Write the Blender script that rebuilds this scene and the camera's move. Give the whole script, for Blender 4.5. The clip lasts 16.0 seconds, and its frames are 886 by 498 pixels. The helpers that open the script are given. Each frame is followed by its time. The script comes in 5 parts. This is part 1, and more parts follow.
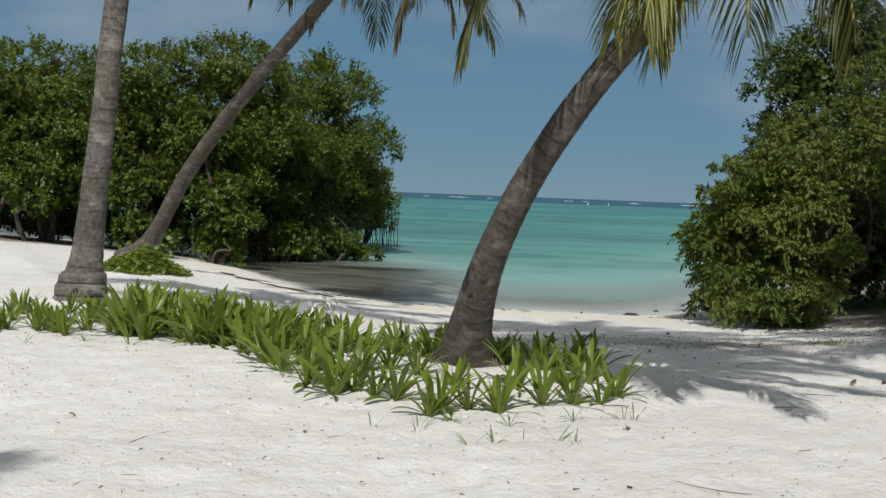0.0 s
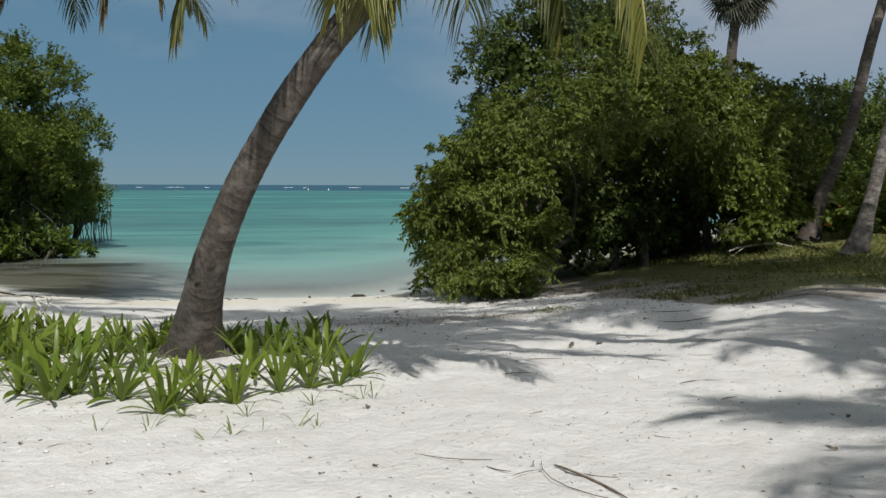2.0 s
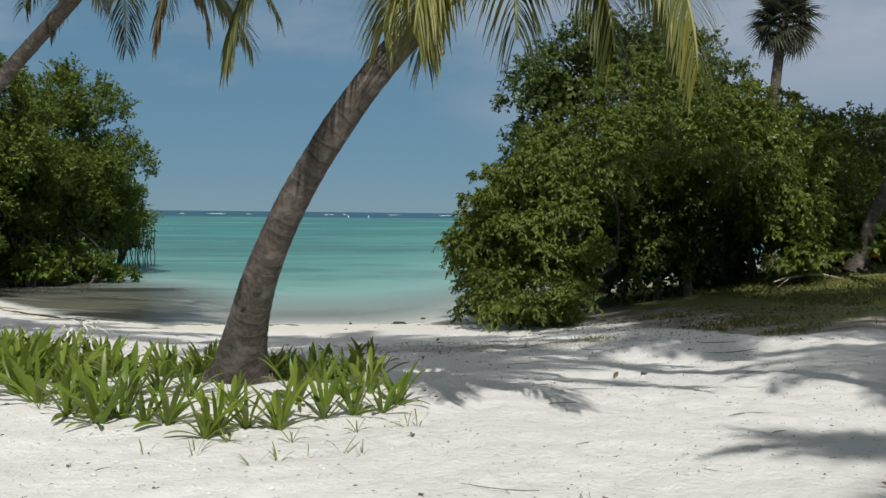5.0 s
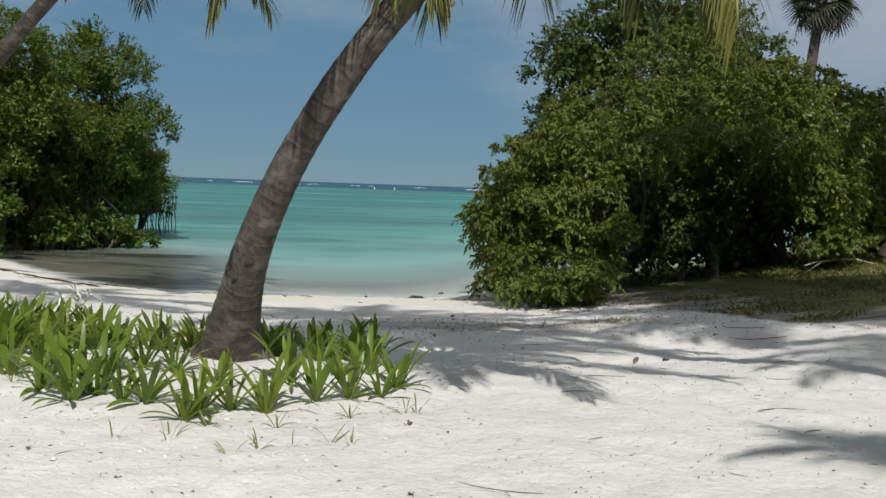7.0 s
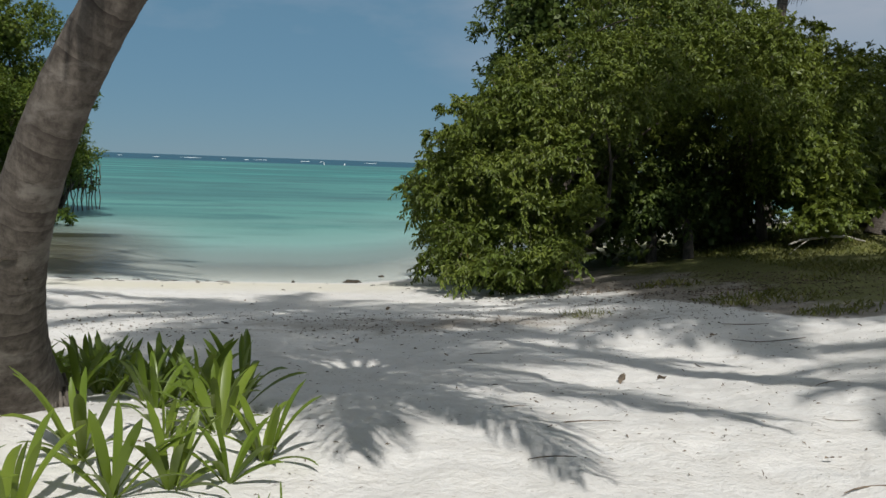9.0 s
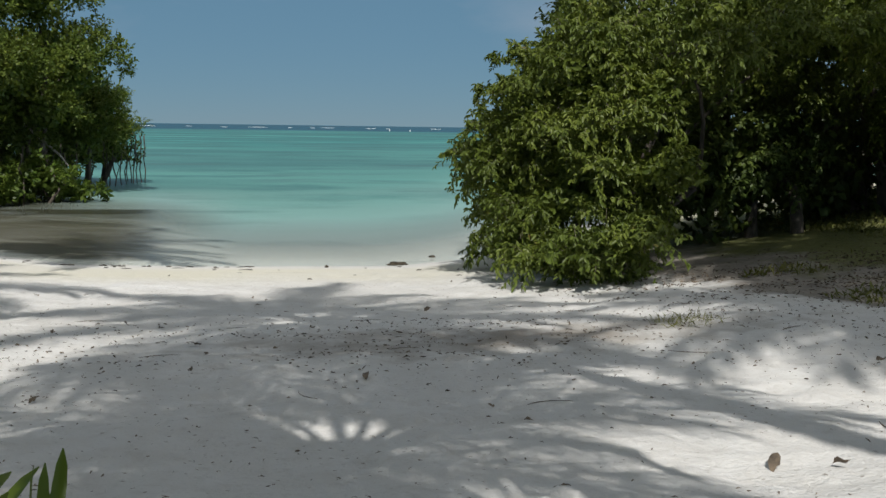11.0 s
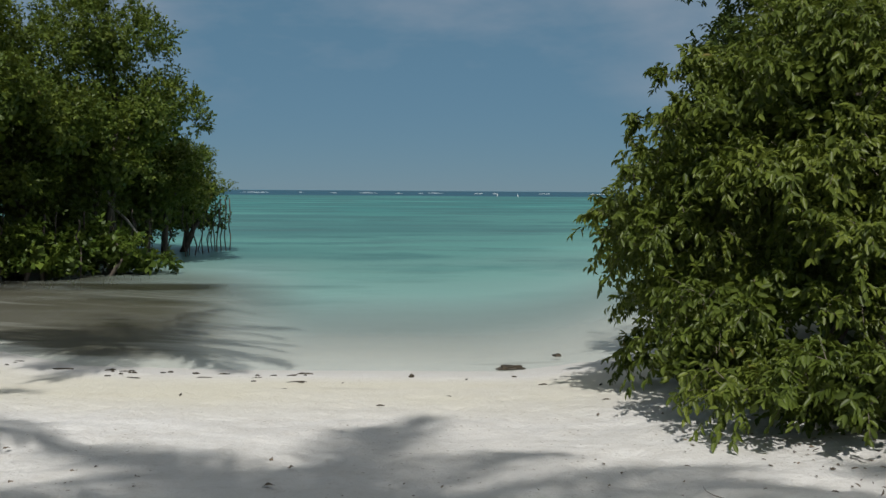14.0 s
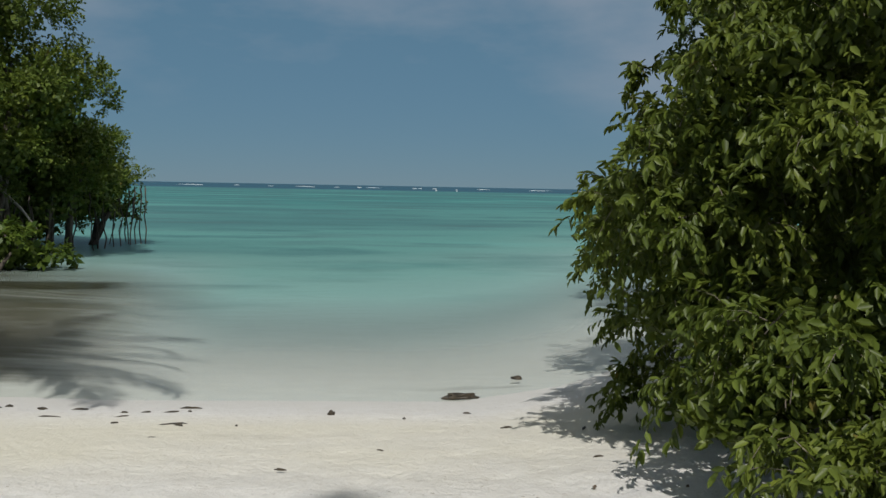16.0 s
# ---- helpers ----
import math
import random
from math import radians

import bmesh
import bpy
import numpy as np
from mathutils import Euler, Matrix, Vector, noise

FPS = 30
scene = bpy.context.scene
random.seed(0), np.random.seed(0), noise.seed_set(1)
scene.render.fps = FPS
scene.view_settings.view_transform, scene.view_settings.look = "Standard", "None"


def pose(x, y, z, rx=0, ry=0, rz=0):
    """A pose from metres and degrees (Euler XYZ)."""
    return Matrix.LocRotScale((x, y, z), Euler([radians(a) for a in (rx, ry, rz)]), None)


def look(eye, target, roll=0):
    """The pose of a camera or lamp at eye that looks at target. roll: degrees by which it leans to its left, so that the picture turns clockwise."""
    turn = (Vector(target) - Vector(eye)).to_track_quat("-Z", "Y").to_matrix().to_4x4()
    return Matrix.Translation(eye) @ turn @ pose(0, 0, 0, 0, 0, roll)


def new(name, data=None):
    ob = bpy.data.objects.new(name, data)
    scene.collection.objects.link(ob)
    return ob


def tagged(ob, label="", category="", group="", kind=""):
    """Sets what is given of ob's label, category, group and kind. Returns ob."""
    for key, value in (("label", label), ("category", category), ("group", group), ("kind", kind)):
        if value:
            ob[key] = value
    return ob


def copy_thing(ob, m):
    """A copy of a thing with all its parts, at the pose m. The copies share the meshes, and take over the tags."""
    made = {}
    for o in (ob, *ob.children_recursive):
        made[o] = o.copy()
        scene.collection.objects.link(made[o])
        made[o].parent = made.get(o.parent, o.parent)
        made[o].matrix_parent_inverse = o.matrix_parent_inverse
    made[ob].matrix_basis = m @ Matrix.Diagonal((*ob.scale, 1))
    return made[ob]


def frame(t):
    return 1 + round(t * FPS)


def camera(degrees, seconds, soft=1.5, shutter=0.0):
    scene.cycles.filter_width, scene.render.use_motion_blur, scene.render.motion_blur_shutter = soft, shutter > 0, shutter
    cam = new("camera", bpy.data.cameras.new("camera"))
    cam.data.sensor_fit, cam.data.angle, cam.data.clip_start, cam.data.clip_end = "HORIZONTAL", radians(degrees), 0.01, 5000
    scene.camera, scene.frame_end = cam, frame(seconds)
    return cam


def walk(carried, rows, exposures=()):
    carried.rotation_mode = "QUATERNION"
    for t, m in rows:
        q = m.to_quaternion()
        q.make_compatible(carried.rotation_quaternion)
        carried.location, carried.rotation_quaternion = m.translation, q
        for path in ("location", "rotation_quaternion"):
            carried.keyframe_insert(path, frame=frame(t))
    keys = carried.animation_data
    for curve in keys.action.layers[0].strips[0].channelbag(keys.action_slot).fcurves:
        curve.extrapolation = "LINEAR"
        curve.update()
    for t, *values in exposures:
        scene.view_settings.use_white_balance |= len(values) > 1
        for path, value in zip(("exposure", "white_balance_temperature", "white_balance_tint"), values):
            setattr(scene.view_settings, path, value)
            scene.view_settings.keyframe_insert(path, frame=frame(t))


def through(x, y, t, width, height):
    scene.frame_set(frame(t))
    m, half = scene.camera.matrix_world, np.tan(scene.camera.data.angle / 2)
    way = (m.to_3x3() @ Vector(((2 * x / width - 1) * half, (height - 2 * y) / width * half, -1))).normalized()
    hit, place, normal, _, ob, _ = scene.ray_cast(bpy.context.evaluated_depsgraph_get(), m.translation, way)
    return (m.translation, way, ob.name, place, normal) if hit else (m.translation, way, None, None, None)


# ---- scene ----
cam = camera(46.8, 16.0)
PATH = [
    (0, (0.1, -0.228, 1.55), (0.074, 1.769, 1.441), 2.2),
    (0.5, (0.107, -0.126, 1.525), (0.185, 1.869, 1.413), 1.0),
    (1, (0.042, -0.099, 1.503), (0.288, 1.882, 1.385), -0.3),
    (1.5, (0.042, -0.062, 1.489), (0.426, 1.897, 1.366), -0.0),
    (2, (0.062, -0.081, 1.505), (0.569, 1.85, 1.38), 0.2),
    (2.5, (0.079, -0.056, 1.505), (0.684, 1.846, 1.382), 0.2),
    (3, (0.081, -0.041, 1.501), (0.693, 1.86, 1.386), -0.4),
    (3.5, (0.075, -0.028, 1.503), (0.733, 1.859, 1.425), -0.2),
    (4, (0.057, -0.032, 1.495), (0.697, 1.861, 1.412), 0.1),
    (4.5, (0.028, -0.041, 1.506), (0.549, 1.888, 1.422), 0.3),
    (5, (0.019, -0.045, 1.5), (0.452, 1.906, 1.429), 0.6),
    (5.2, (0.012, -0.043, 1.497), (0.420, 1.914, 1.432), 0.5),
    (7.3, (0.352, 0.832, 1.457), (0.745, 2.789, 1.331), 2.3),
    (7.5, (0.414, 1.087, 1.442), (0.862, 3.033, 1.329), 2.1),
    (8, (0.642, 1.777, 1.383), (1.194, 3.693, 1.227), 1.2),
    (8.5, (0.865, 2.463, 1.371), (1.362, 4.391, 1.19), 2.8),
    (9, (1.062, 3.231, 1.343), (1.541, 5.166, 1.176), 2.0),
    (9.2, (1.153, 3.567, 1.338), (1.608, 5.509, 1.192), 1.7),
    (11.3, (2.066, 6.586, 1.283), (2.390, 8.544, 1.041), 1.0),
    (11.5, (2.153, 6.921, 1.287), (2.45, 8.886, 1.059), 1.3),
    (12, (2.254, 7.778, 1.279), (2.482, 9.755, 1.079), 1.9),
    (12.5, (2.366, 8.607, 1.237), (2.557, 10.591, 1.075), 1.8),
    (13, (2.376, 9.359, 1.192), (2.543, 11.342, 0.994), 1.7),
    (13.5, (2.432, 10.188, 1.187), (2.637, 12.165, 0.962), 1.3),
    (14, (2.498, 11.04, 1.135), (2.64, 13.032, 1.021), 0.4),
    (14.5, (2.551, 11.773, 1.101), (2.715, 13.76, 0.936), 0.3),
    (15, (2.649, 12.451, 1.065), (2.863, 14.436, 0.938), 0.8),
    (15.5, (2.708, 13.132, 1.029), (3.014, 15.104, 0.897), 1.0),
    (16, (2.761, 13.915, 0.983), (3.023, 15.894, 0.861), 1.1),
]
EXPOSURES = [(0, -0.02), (2.5, 0.02), (4.5, 0.08), (9, 0.06), (12.5, -0.04), (13.5, -0.13), (16, -0.22)]
SKY_STRENGTH, SUN_STRENGTH = 0.104, 3.8
SKY_BLUE, CLOUD, FILL_VEIL = (0.92, 1.95, 2.82, 1), (3.6, 3.9, 4.5, 1), (4.1, 3.98, 3.75, 1)
walk(cam, [(t, look(eye, target, roll)) for t, eye, target, roll in PATH], EXPOSURES)

# ---- world and sun ----
SUN_ELEVATION, SUN_DRIFT = 47.0, 0.06        # the sun stands behind the first camera; shadows run to +y and a little to +x
world = bpy.data.worlds.new("sky")
scene.world = world
world.use_nodes = True
wn, wl = world.node_tree.nodes, world.node_tree.links
wn.clear()
w_out, w_bg, w_sky = wn.new("ShaderNodeOutputWorld"), wn.new("ShaderNodeBackground"), wn.new("ShaderNodeTexSky")
w_sky.sky_type, w_sky.sun_disc = "NISHITA", False
w_sky.sun_elevation, w_sky.sun_rotation = radians(SUN_ELEVATION), radians(180 + 3.4)
w_sky.altitude, w_sky.air_density, w_sky.dust_density, w_sky.ozone_density = 2500.0, 1.0, 0.1, 3.0
w_deep = wn.new("ShaderNodeMixRGB")
w_deep.inputs["Fac"].default_value, w_deep.inputs["Color2"].default_value = 0.90, SKY_BLUE
w_bg.inputs["Strength"].default_value = SKY_STRENGTH
# thin cloud veils, the same all round; the unseen pale veil overhead is added to fill the shade
w_co, w_map = wn.new("ShaderNodeTexCoord"), wn.new("ShaderNodeMapping")
w_map.inputs["Scale"].default_value = (1.3, 1.3, 3.6)
w_noise, w_ramp, w_mix = wn.new("ShaderNodeTexNoise"), wn.new("ShaderNodeValToRGB"), wn.new("ShaderNodeMixRGB")
w_noise.inputs["Scale"].default_value, w_noise.inputs["Detail"].default_value = 1.7, 6.0
w_noise.inputs["Roughness"].default_value = 0.55
w_ramp.color_ramp.elements[0].position, w_ramp.color_ramp.elements[1].position = 0.48, 0.75
w_ramp.color_ramp.elements[1].color = (0.85, 0.85, 0.85, 1)
w_mix.inputs["Color2"].default_value = CLOUD
wl.new(w_co.outputs["Generated"], w_map.inputs["Vector"])
wl.new(w_map.outputs["Vector"], w_noise.inputs["Vector"])
w_east, w_more, w_dir = wn.new("ShaderNodeMapRange"), wn.new("ShaderNodeMath"), wn.new("ShaderNodeSeparateXYZ")
w_east.inputs["From Min"].default_value, w_east.inputs["From Max"].default_value = 0.18, 0.58
w_east.inputs["To Max"].default_value = 0.30      # the cloud thickens towards the east
wl.new(w_co.outputs["Generated"], w_dir.inputs["Vector"])
wl.new(w_dir.outputs["X"], w_east.inputs["Value"])
wl.new(w_noise.outputs["Fac"], w_more.inputs[0])
wl.new(w_east.outputs["Result"], w_more.inputs[1])
wl.new(w_more.outputs["Value"], w_ramp.inputs["Fac"])
w_sep, w_high, w_fill = wn.new("ShaderNodeSeparateXYZ"), wn.new("ShaderNodeMapRange"), wn.new("ShaderNodeMixRGB")
w_high.inputs["From Min"].default_value, w_high.inputs["From Max"].default_value = 0.38, 0.80
w_high.inputs["To Max"].default_value, w_fill.inputs["Color2"].default_value = 0.80, FILL_VEIL
wl.new(w_co.outputs["Generated"], w_sep.inputs["Vector"])
wl.new(w_sep.outputs["Z"], w_high.inputs["Value"])
w_low, w_thin = wn.new("ShaderNodeMapRange"), wn.new("ShaderNodeMath")
w_low.inputs["From Min"].default_value, w_low.inputs["From Max"].default_value = 0.03, 0.16
w_thin.operation = "MULTIPLY"
wl.new(w_sep.outputs["Z"], w_low.inputs["Value"])
wl.new(w_low.outputs["Result"], w_thin.inputs[0])
wl.new(w_ramp.outputs["Color"], w_thin.inputs[1])
wl.new(w_thin.outputs["Value"], w_mix.inputs["Fac"])
wl.new(w_sky.outputs["Color"], w_deep.inputs["Color1"])
wl.new(w_deep.outputs["Color"], w_mix.inputs["Color1"])
wl.new(w_high.outputs["Result"], w_fill.inputs["Fac"])
wl.new(w_mix.outputs["Color"], w_fill.inputs["Color1"])
wl.new(w_fill.outputs["Color"], w_bg.inputs["Color"])
wl.new(w_bg.outputs["Background"], w_out.inputs["Surface"])

sun = new("sun", bpy.data.lights.new("sun", "SUN"))
sun.data.energy, sun.data.angle, sun.data.color = SUN_STRENGTH, radians(0.6), (1.0, 0.965, 0.905)
_c = math.cos(radians(SUN_ELEVATION))
sun.matrix_world = look((0, 0, 30), (SUN_DRIFT * _c, _c, 30 - math.sin(radians(SUN_ELEVATION))))


# ---- materials ----
class Nodes:
    """A short way to write node materials."""

    def __init__(self, name):
        self.mat = bpy.data.materials.new(name)
        self.mat.use_nodes = True
        self.tree = self.mat.node_tree
        self.tree.nodes.clear()
        self.out = self.tree.nodes.new("ShaderNodeOutputMaterial")

    def node(self, kind, inputs=None, blend_type="", operation="", attribute_name=""):
        n = self.tree.nodes.new("ShaderNode" + kind)
        if blend_type:
            n.blend_type = blend_type
        if operation:
            n.operation = operation
        if attribute_name:
            n.attribute_name = attribute_name
        for key, value in (inputs or {}).items():
            if isinstance(value, bpy.types.NodeSocket):
                self.tree.links.new(value, n.inputs[key])
            else:
                n.inputs[key].default_value = value
        return n

    def place(self, scale=(1, 1, 1), local=False):
        source = self.node("TexCoord").outputs["Object"] if local else self.node("NewGeometry").outputs["Position"]
        return self.node("Mapping", {"Vector": source, "Scale": scale}).outputs["Vector"]

    def noise(self, vector, scale, detail=4.0, rough=0.55):
        return self.node("TexNoise", {"Vector": vector, "Scale": scale, "Detail": detail, "Roughness": rough}).outputs["Fac"]

    def ramp(self, fac, *stops):
        r = self.node("ValToRGB", {"Fac": fac})
        el = r.color_ramp.elements
        while len(el) < len(stops):
            el.new(0.5)
        for e, (pos, col) in zip(el, stops):
            e.position, e.color = pos, (*col, 1) if len(col) == 3 else col
        return r.outputs["Color"]

    def grey(self, fac, a, b, lo=0.0, hi=1.0):
        m = self.node("MapRange", {"Value": fac, "From Min": a, "From Max": b, "To Min": lo, "To Max": hi})
        return m.outputs["Result"]

    def mix(self, fac, a, b, kind="MIX"):
        def col(v):
            return (*v, 1) if isinstance(v, tuple) and len(v) == 3 else v
        return self.node("MixRGB", {"Fac": fac, "Color1": col(a), "Color2": col(b)}, blend_type=kind).outputs["Color"]

    def math(self, op, a, b=0.0):
        return self.node("Math", {0: a, 1: b}, operation=op).outputs["Value"]

    def bump(self, height, strength=0.3, distance=0.02):
        return self.node("Bump", {"Height": height, "Strength": strength, "Distance": distance}).outputs["Normal"]

    def finish(self, color, rough=0.8, normal=None, **inputs):
        p = self.node("BsdfPrincipled", {"Base Color": (*color, 1) if isinstance(color, tuple) and len(color) == 3 else color, "Roughness": rough})
        if normal is not None:
            self.tree.links.new(normal, p.inputs["Normal"])
        for key, value in inputs.items():
            p.inputs[key.replace("_", " ")].default_value = value
        self.tree.links.new(p.outputs["BSDF"], self.out.inputs["Surface"])
        return self.mat


def foliage(name, dark, light, sun_tip, shine=0.45, through=0.35, by_thing=0.25, spread=1.0):
    """Leaf material: hue varies leaf by leaf and in patches; some light comes through the blade."""
    n = Nodes(name)
    pos = n.place()
    island = n.node("NewGeometry").outputs["Random Per Island"]
    patch = n.noise(pos, 1.1, 4.0)
    base = n.mix(n.math("POWER", island, spread), dark, light)
    base = n.mix(n.math("MULTIPLY", n.grey(patch, 0.40, 0.62, 0.0, 0.9), n.math("POWER", island, spread)), base, sun_tip)
    rare = n.math("GREATER_THAN", island, 0.998)
    base = n.mix(rare, base, (0.20, 0.16, 0.04))
    tint = n.node("ObjectInfo").outputs["Random"]
    base = n.mix(n.grey(tint, 0, 1, 0.0, by_thing), base, dark)
    diffuse = n.node("BsdfPrincipled", {"Base Color": base, "Roughness": shine, "Specular IOR Level": 0.35})
    glow = n.node("BsdfTranslucent", {"Color": n.mix(0.5, base, sun_tip)})
    both = n.node("MixShader", {0: through, 1: diffuse.outputs["BSDF"], 2: glow.outputs["BSDF"]})
    n.tree.links.new(both.outputs["Shader"], n.out.inputs["Surface"])
    return n.mat


def sand_material():
    n = Nodes("coral_sand")
    pos = n.place()
    broad, mid, fine = n.noise(pos, 0.35, 3.0), n.noise(pos, 3.2, 5.0), n.noise(pos, 42.0, 4.0, 0.7)
    col = n.ramp(broad, (0.3, (0.665, 0.655, 0.635)), (0.7, (0.740, 0.733, 0.720)))
    col = n.mix(n.grey(mid, 0.38, 0.7, 0.0, 0.35), col, (0.56, 0.53, 0.485))
    col = n.mix(n.grey(fine, 0.58, 0.78, 0.0, 0.5), col, (0.36, 0.33, 0.29))
    col = n.mix(n.grey(n.noise(pos, 11.0, 5.0, 0.7), 0.52, 0.72, 0.0, 0.32), col, (0.44, 0.41, 0.37))
    # crumbs of leaf and shell, thicker in drifts
    crumbs = n.node("TexVoronoi", {"Vector": n.place((1, 1.6, 1)), "Scale": 15.0, "Randomness": 1.0})
    spot = n.math("LESS_THAN", crumbs.outputs["Distance"], 0.16)
    drift = n.grey(n.noise(pos, 0.8, 4.0), 0.42, 0.56, 0.0, 0.85)
    pick = n.math("GREATER_THAN", n.node("SeparateColor", {0: crumbs.outputs["Color"]}).outputs[0], 0.66)
    col = n.mix(n.math("MULTIPLY", n.math("MULTIPLY", spot, drift), pick), col, (0.23, 0.19, 0.15))
    # turned soil under the shrubs, the shrub's shade painted in with it, and the damp strip by the water
    soil = n.node("Attribute", attribute_name="soil").outputs["Fac"]
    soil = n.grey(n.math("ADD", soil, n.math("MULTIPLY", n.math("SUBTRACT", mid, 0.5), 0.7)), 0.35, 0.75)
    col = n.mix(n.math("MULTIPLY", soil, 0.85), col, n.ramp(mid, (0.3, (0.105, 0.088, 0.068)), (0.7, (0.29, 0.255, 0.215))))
    turf = n.node("Attribute", attribute_name="turf").outputs["Fac"]
    turf = n.grey(n.math("ADD", turf, n.math("MULTIPLY", n.math("SUBTRACT", n.noise(pos, 1.4, 6.0, 0.65), 0.5), 1.6)), 0.35, 0.75)
    col = n.mix(n.math("MULTIPLY", turf, 0.9), col, n.ramp(fine, (0.35, (0.075, 0.085, 0.028)), (0.65, (0.19, 0.20, 0.06))))
    cream = n.node("Attribute", attribute_name="cream").outputs["Fac"]
    col = n.mix(n.math("MULTIPLY", cream, n.grey(broad, 0.3, 0.6, 0.3, 0.8)), col, (0.66, 0.63, 0.515))
    wet = n.node("Attribute", attribute_name="wet").outputs["Fac"]
    col = n.mix(n.math("MULTIPLY", wet, 0.6), col, (0.62, 0.605, 0.57))
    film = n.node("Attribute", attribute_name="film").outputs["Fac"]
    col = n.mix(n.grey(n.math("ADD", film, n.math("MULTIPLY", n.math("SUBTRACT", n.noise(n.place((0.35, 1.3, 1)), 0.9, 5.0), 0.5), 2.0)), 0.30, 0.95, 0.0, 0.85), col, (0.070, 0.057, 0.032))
    rough = n.grey(wet, 0.0, 1.0, 0.95, 0.55)
    relief = n.math("ADD", n.math("MULTIPLY", mid, 0.6), n.math("MULTIPLY", fine, 0.30))
    relief = n.math("ADD", relief, n.math("MULTIPLY", n.noise(pos, 13.0, 4.0, 0.65), 1.0))
    return n.finish(col, rough, n.bump(relief, 0.6, 0.04), Specular_IOR_Level=0.15)


def water_material():
    n = Nodes("lagoon_water")
    pos = n.place()
    depth = n.node("Attribute", attribute_name="depth").outputs["Fac"]
    far = n.node("Attribute", attribute_name="far").outputs["Fac"]
    streak = n.noise(n.place((0.020, 0.050, 1)), 1.0, 4.0, 0.5)
    streak2 = n.noise(n.place((0.10, 0.15, 1)), 1.0, 5.0, 0.6)
    col = n.ramp(depth, (0.012, (0.74, 0.74, 0.68)), (0.07, (0.655, 0.695, 0.655)), (0.13, (0.46, 0.565, 0.535)), (0.18, (0.315, 0.435, 0.41)), (0.23, (0.25, 0.385, 0.36)), (0.33, (0.168, 0.318, 0.288)), (0.45, (0.115, 0.288, 0.256)), (1.0, (0.056, 0.218, 0.202)))
    near_fade = n.grey(depth, 0.18, 0.4)
    col = n.mix(n.math("MULTIPLY", n.grey(streak, 0.47, 0.60, 0.0, 0.7), near_fade), col, (0.055, 0.152, 0.152))
    col = n.mix(n.math("MULTIPLY", n.grey(streak2, 0.50, 0.62, 0.0, 0.75), near_fade), col, (0.058, 0.160, 0.156))
    col = n.mix(n.math("MULTIPLY", n.grey(streak, 0.30, 0.44, 0.5, 0.0), near_fade), col, (0.16, 0.46, 0.40))
    # sparse patches of sea grass on the bed
    grass_bed = n.noise(n.place((0.12, 0.26, 1)), 1.0, 4.0, 0.55)
    col = n.mix(n.math("MULTIPLY", n.grey(grass_bed, 0.54, 0.70, 0.0, 0.62), n.grey(depth, 0.10, 0.2)), col, (0.075, 0.150, 0.150))
    col = n.mix(far, col, (0.022, 0.085, 0.13))
    # brown weed tone of the bay; the mangroves' dark reflection is painted in with it
    bay = n.node("Attribute", attribute_name="bay").outputs["Fac"]
    weed = n.noise(n.place((0.22, 0.7, 1)), 1.0, 5.0, 0.6)
    col = n.mix(n.math("MULTIPLY", bay, n.grey(weed, 0.32, 0.58, 0.45, 0.95)), col, (0.105, 0.105, 0.062))
    tuftweed = n.node("Attribute", attribute_name="weed").outputs["Fac"]
    tuftweed = n.grey(n.math("ADD", tuftweed, n.math("MULTIPLY", n.math("SUBTRACT", weed, 0.5), 1.4)), 0.35, 0.75)
    col = n.mix(n.math("MULTIPLY", tuftweed, 0.85), col, (0.030, 0.030, 0.014))
    body = n.node("BsdfDiffuse", {"Color": col})
    clear = n.node("BsdfTransparent", {"Color": (0.95, 0.985, 0.97, 1)})
    see = n.math("MAXIMUM", n.grey(depth, 0.02, 0.25, 0.0, 1.0), n.math("MULTIPLY", tuftweed, 0.8))
    under = n.node("MixShader", {0: see, 1: clear.outputs["BSDF"], 2: body.outputs["BSDF"]})
    ripple = n.math("ADD", n.noise(n.place((1.0, 2.6, 1)), 1.7, 4.0), n.math("MULTIPLY", n.noise(n.place((1, 2.2, 1)), 9.0, 3.0), 0.35))
    normal = n.bump(ripple, 0.35, 0.06)
    gloss = n.node("BsdfGlossy", {"Roughness": 0.16, "Normal": normal})
    fres = n.node("Fresnel", {"IOR": 1.33, "Normal": normal}).outputs["Fac"]
    top = n.node("MixShader", {0: n.math("MULTIPLY", fres, 0.30), 1: under.outputs["Shader"], 2: gloss.outputs["BSDF"]})
    n.tree.links.new(top.outputs["Shader"], n.out.inputs["Surface"])
    return n.mat


